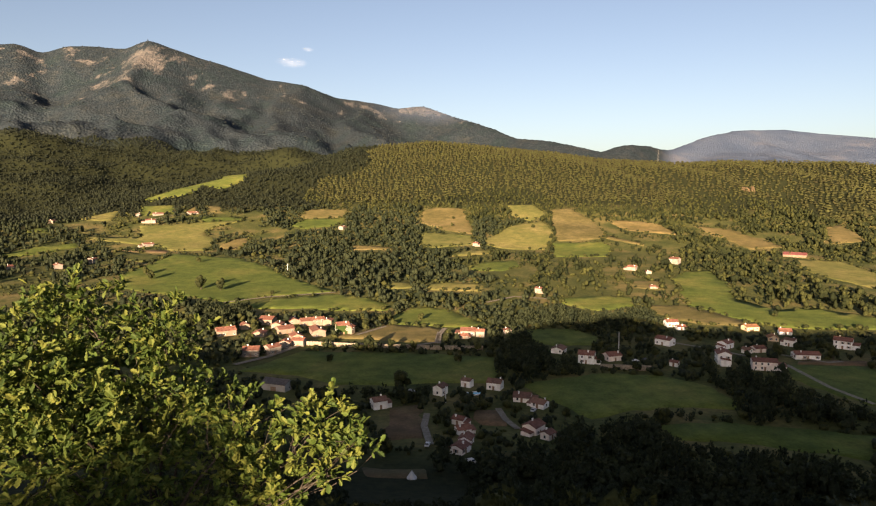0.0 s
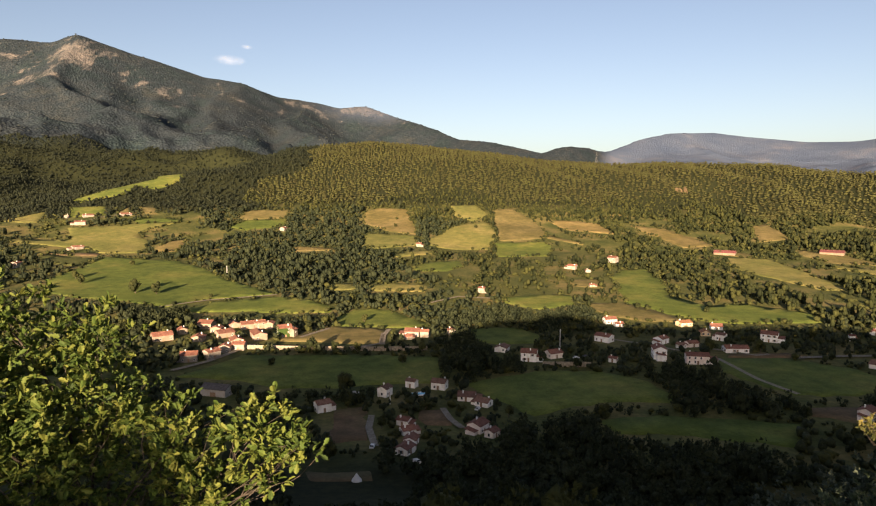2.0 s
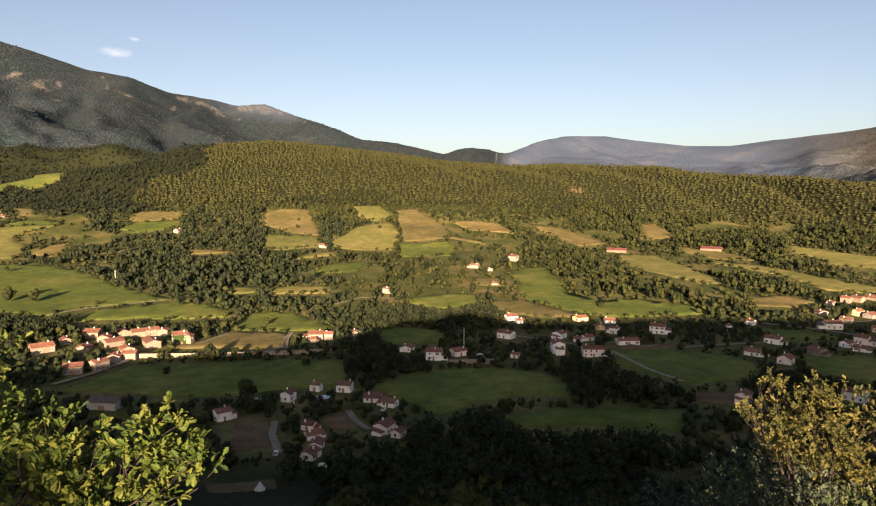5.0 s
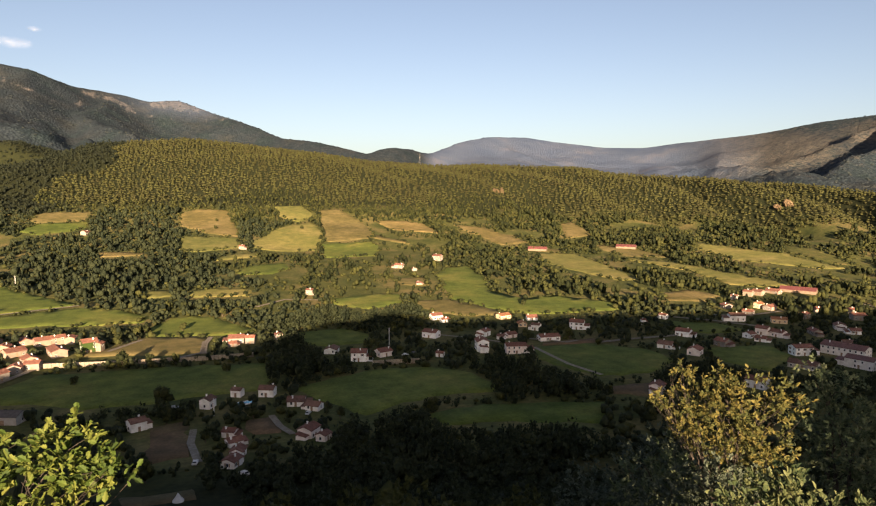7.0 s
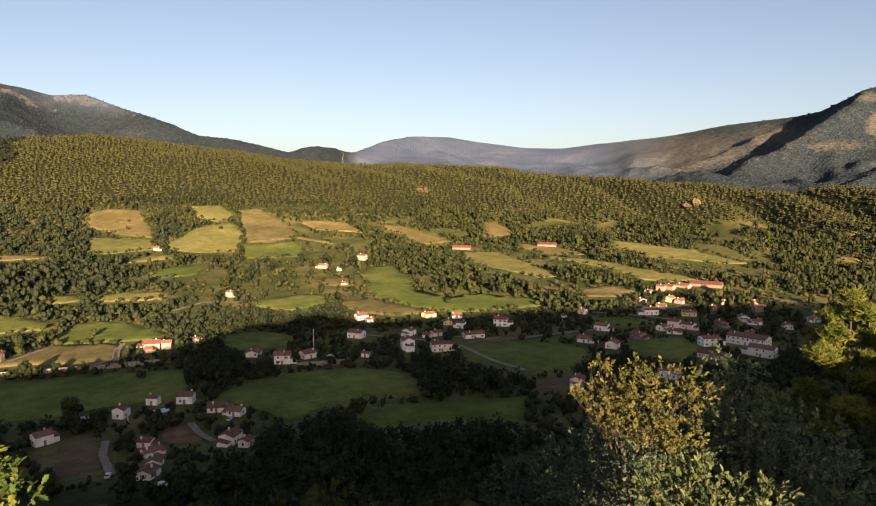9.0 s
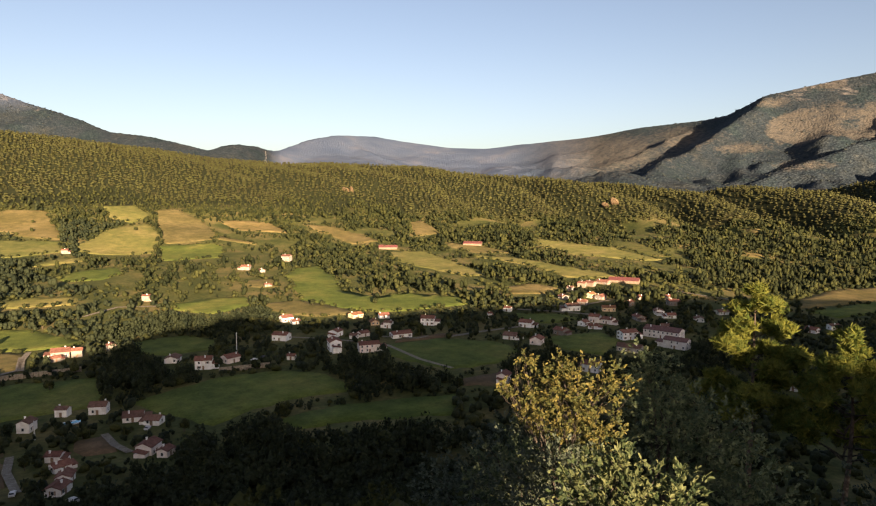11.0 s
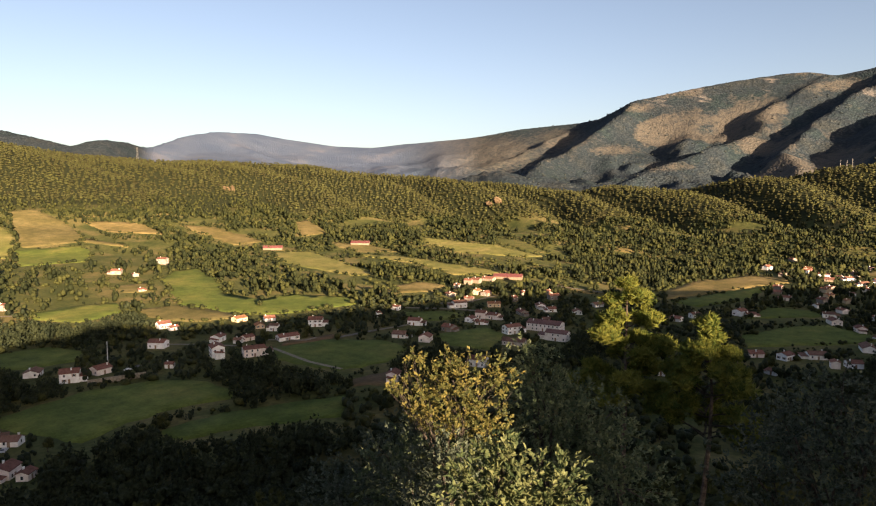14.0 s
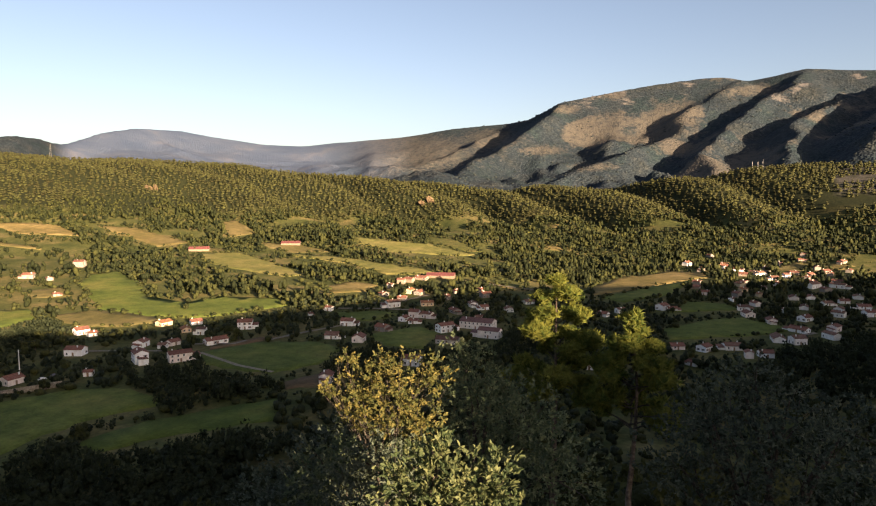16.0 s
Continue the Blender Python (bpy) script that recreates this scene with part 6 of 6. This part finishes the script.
RUBBER = speckled("tyre_rubber", (0.02, 0.02, 0.02), (0.03, 0.03, 0.03), (0.05, 0.05, 0.05), 0.2)


def tent(x, y, rad):
    base = tagged(new("tent"), "white canvas bell tent on bare ground", "tent")
    bm = bmesh.new()
    rings = []
    for r, z in ((rad, -0.1), (rad, 0.6), (rad * 0.55, 1.6), (0.12, 2.9)):
        rings.append([bm.verts.new((r * math.cos(6.2832 * k / 16) * (1 + 0.03 * (k % 2)), r * math.sin(6.2832 * k / 16), z)) for k in range(16)])
    for a, b in zip(rings, rings[1:]):
        for k in range(16):
            bm.faces.new((a[k], a[(k + 1) % 16], b[(k + 1) % 16], b[k]))
    bm.faces.new(rings[-1])
    part("canvas", bm, TENT, base)
    bm = bmesh.new()
    tube(bm, [(0, 0, 0), (0, 0, 3.1)], [0.05, 0.04])
    part("pole", bm, STEEL, base)
    base.location = (x, y, height(x, y))


tent(-8.7, 208.8, 1.7)


def pool(x, y, turn):
    base = tagged(new("swimming_pool"), "small blue swimming pool with pale stone edging", "pool")
    bm = bmesh.new()
    for q in ((-4.6, 4.6, -2.6, -2.0), (-4.6, 4.6, 2.0, 2.6), (-4.6, -4.0, -2.0, 2.0), (4.0, 4.6, -2.0, 2.0)):
        box(bm, *q, -0.3, 0.12)
    part("edging", bm, WHITE, base)
    bm = bmesh.new()
    box(bm, -4.0, 4.0, -2.0, 2.0, -0.3, 0.02)
    part("water", bm, WATER, base)
    base.matrix_basis = pose(x, y, height(x, y) + 0.7, 0, 0, turn)


pool(18.0, 318.5, 15)


def car(x, y, turn, paint, words):
    """A small parked car: body with cabin, glass and four wheels."""
    base = tagged(new("car"), words, "car", "parked cars")
    m = plaster("car_paint", paint)
    bm = bmesh.new()
    prof = [(-2.0, 0.3), (2.0, 0.3), (2.05, 0.75), (1.15, 0.92), (0.55, 1.42), (-1.25, 1.45), (-1.85, 0.98), (-2.05, 0.8)]
    ends = [[bm.verts.new((px, s * (0.86 if pz < 1.2 else 0.68), pz)) for px, pz in prof] for s in (-1, 1)]
    bm.faces.new(ends[0])
    bm.faces.new(list(reversed(ends[1])))
    for k in range(8):
        bm.faces.new((ends[0][(k + 1) % 8], ends[0][k], ends[1][k], ends[1][(k + 1) % 8]))
    bmesh.ops.recalc_face_normals(bm, faces=bm.faces[:])
    part("body", bm, m, base)
    for name, q in (("windscreen", [(1.12, 0.96), (0.60, 1.38)]), ("rear_window", [(-1.83, 1.02), (-1.33, 1.40)])):
        bm = bmesh.new()
        s = 0.02 if name == "windscreen" else -0.02
        bm.faces.new([bm.verts.new((q[i][0] + s, w * (0.76 if i == 0 else 0.64), q[i][1] + 0.02)) for i, w in ((0, -1), (0, 1), (1, 1), (1, -1))])
        part(name, bm, GLASS, base)
    for px in (-1.3, 1.3):
        for py in (-0.82, 0.82):
            bm = bmesh.new()
            tube(bm, [(px, py - 0.1, 0.32), (px, py + 0.1, 0.32)], [0.32, 0.32], 12)
            bmesh.ops.holes_fill(bm, edges=bm.edges[:])
            part("wheel", bm, RUBBER, base)
    base.matrix_basis = pose(x, y, height(x, y) + 0.72, 0, 0, turn)


car(-4.0, 243.0, 80, (0.62, 0.62, 0.62), "white small car parked on a gravel drive")
car(-13.7, 320.7, 10, (0.35, 0.36, 0.38), "silver car parked beside trees")
car(11.7, 224.0, 120, (0.62, 0.62, 0.62), "white van-like car parked under trees")
car(117.3, 379.3, 10, (0.60, 0.60, 0.60), "white car parked by a walled yard")
car(124.0, 382.0, 20, (0.10, 0.10, 0.12), "dark car parked by a walled yard")
car(44.0, 292.0, 60, (0.50, 0.51, 0.53), "pale grey car at the end of a drive")


def pole(x, y, tall, words, arm=True):
    base = tagged(new("utility_pole"), words, "pole", "poles of the valley")
    bm = bmesh.new()
    tube(bm, [(0, 0, -0.5), (0, 0, tall)], [0.32, 0.22], 8)
    part("mast", bm, TENT, base)
    if arm:
        bm = bmesh.new()
        box(bm, -0.9, 0.9, -0.08, 0.08, tall - 0.9, tall - 0.75)
        part("crossarm", bm, STEEL, base)
    base.location = (x, y, height(x, y))


pole(-163.8, 705.2, 11.0, "pale concrete pole at the edge of a wood")
pole(112.7, 399.4, 14.5, "tall pale pole among houses")
pole(3.6, 306.0, 8.0, "pale concrete pole beside a house", False)


def lattice_mast(x, y, tall, wide, words):
    base = tagged(new("lattice_mast"), words, "mast")
    z = height(x, y)
    legs = [(sx * wide / 2, sy * wide / 2) for sx, sy in ((-1, -1), (1, -1), (1, 1), (-1, 1))]
    for lx, ly in legs:
        bm = bmesh.new()
        tube(bm, [(lx, ly, -0.5), (lx * 0.25, ly * 0.25, tall)], [0.08, 0.06], 5)
        part("leg", bm, STEEL, base)
    for k in range(6):
        t0, t1 = k / 6, (k + 1) / 6
        bm = bmesh.new()
        for (ax, ay), (bx, by) in zip(legs, legs[1:] + legs[:1]):
            f0, f1 = 1 - 0.75 * t0, 1 - 0.75 * t1
            tube(bm, [(ax * f0, ay * f0, tall * t0), (bx * f1, by * f1, tall * t1)], [0.04, 0.04], 4)
        part("bracing", bm, STEEL, base)
    base.location = (x, y, z)


lattice_mast(514, 1534, 30, 4.0, "grey lattice pylon standing above the pine forest")
for k, (az, tall) in enumerate(((74.6, 17), (75.0, 15), (75.35, 18))):
    px, py, _ = polar(az, 0, 1425)
    lattice_mast(px, py, tall, 1.1, "grey antenna mast on the wooded ridge")


def outcrop(az, dist, wide, tall, seed):
    """A bare ochre cliff in the wooded slope."""
    r = np.random.default_rng(seed)
    bm = bmesh.new()
    bmesh.ops.create_icosphere(bm, subdivisions=4, radius=1.0)
    co = np.array([v.co[:] for v in bm.verts])
    k = 1 + 0.5 * (ridged(co[:, 0] * 3 + co[:, 2], co[:, 1] * 3 + co[:, 2] * 2, 1.0, 4, seed) - 0.4)
    for v, s in zip(bm.verts, k):
        v.co = Vector((v.co.x * wide / 2 * s, v.co.y * 7 * s, v.co.z * tall / 2 * s - 0.25 * v.co.x * tall))
    x, y, _ = polar(az, 0, dist)
    ob = tagged(part("rock_outcrop", bm, CLIFF, None), "bare ochre rock scar among the pines", "rock")
    ob.matrix_basis = pose(x, y, height(x, y) + tall * 0.35, 0, 0, -az)


outcrop(25.2, 1300, 13, 9, 3)
outcrop(25.7, 1306, 7, 12, 4)
outcrop(47.6, 1235, 13, 9, 5)
outcrop(48.3, 1240, 15, 13, 6)


def cloud(az, rise, dist, wide, tall, seed):
    """A thin wisp of cloud over the mountain."""
    m = bpy.data.materials.new("cloud")
    m.use_nodes = True
    nodes, links = m.node_tree.nodes, m.node_tree.links
    nodes.clear()
    out, mixs, tr, di = [nodes.new(k) for k in ("ShaderNodeOutputMaterial", "ShaderNodeMixShader", "ShaderNodeBsdfTransparent", "ShaderNodeBsdfDiffuse")]
    di.inputs[0].default_value = (0.9, 0.9, 0.9, 1)
    co = nodes.new("ShaderNodeTexCoord").outputs["Object"]
    n = node(nodes, "ShaderNodeTexNoise", Scale=0.02, Detail=5.0)
    links.new(co, n.inputs["Vector"])
    g = nodes.new("ShaderNodeTexGradient")
    g.gradient_type = "SPHERICAL"
    sc = nodes.new("ShaderNodeMapping")
    sc.inputs["Scale"].default_value = (2 / wide, 2 / tall, 1)
    links.new(co, sc.inputs["Vector"])
    links.new(sc.outputs[0], g.inputs[0])
    mul = nodes.new("ShaderNodeMath")
    mul.operation = "MULTIPLY"
    links.new(n.outputs[0], mul.inputs[0])
    links.new(g.outputs["Fac"], mul.inputs[1])
    r = ramp(nodes, links, mul.outputs[0], [(0.14, (0, 0, 0)), (0.60, (0.085, 0.085, 0.085))])
    links.new(r.outputs[0], mixs.inputs[0])
    links.new(tr.outputs[0], mixs.inputs[1])
    links.new(di.outputs[0], mixs.inputs[2])
    links.new(mixs.outputs[0], out.inputs[0])
    bm = bmesh.new()
    bmesh.ops.create_grid(bm, x_segments=8, y_segments=4, size=0.5)
    for v in bm.verts:
        v.co = Vector((v.co.x * wide, v.co.y * tall, 0))
    ob = tagged(part("cloud", bm, m, None), "small thin pinkish cloud above the mountain", "cloud", kind="structure")
    x, y, z = polar(az, rise, dist)
    ob.matrix_basis = pose(x, y, z, 90, 0, -az)
    ob.visible_shadow = False


cloud(-12.4, 10.9, 4600, 300, 95, 1)
cloud(-11.0, 12.0, 4620, 110, 45, 2)
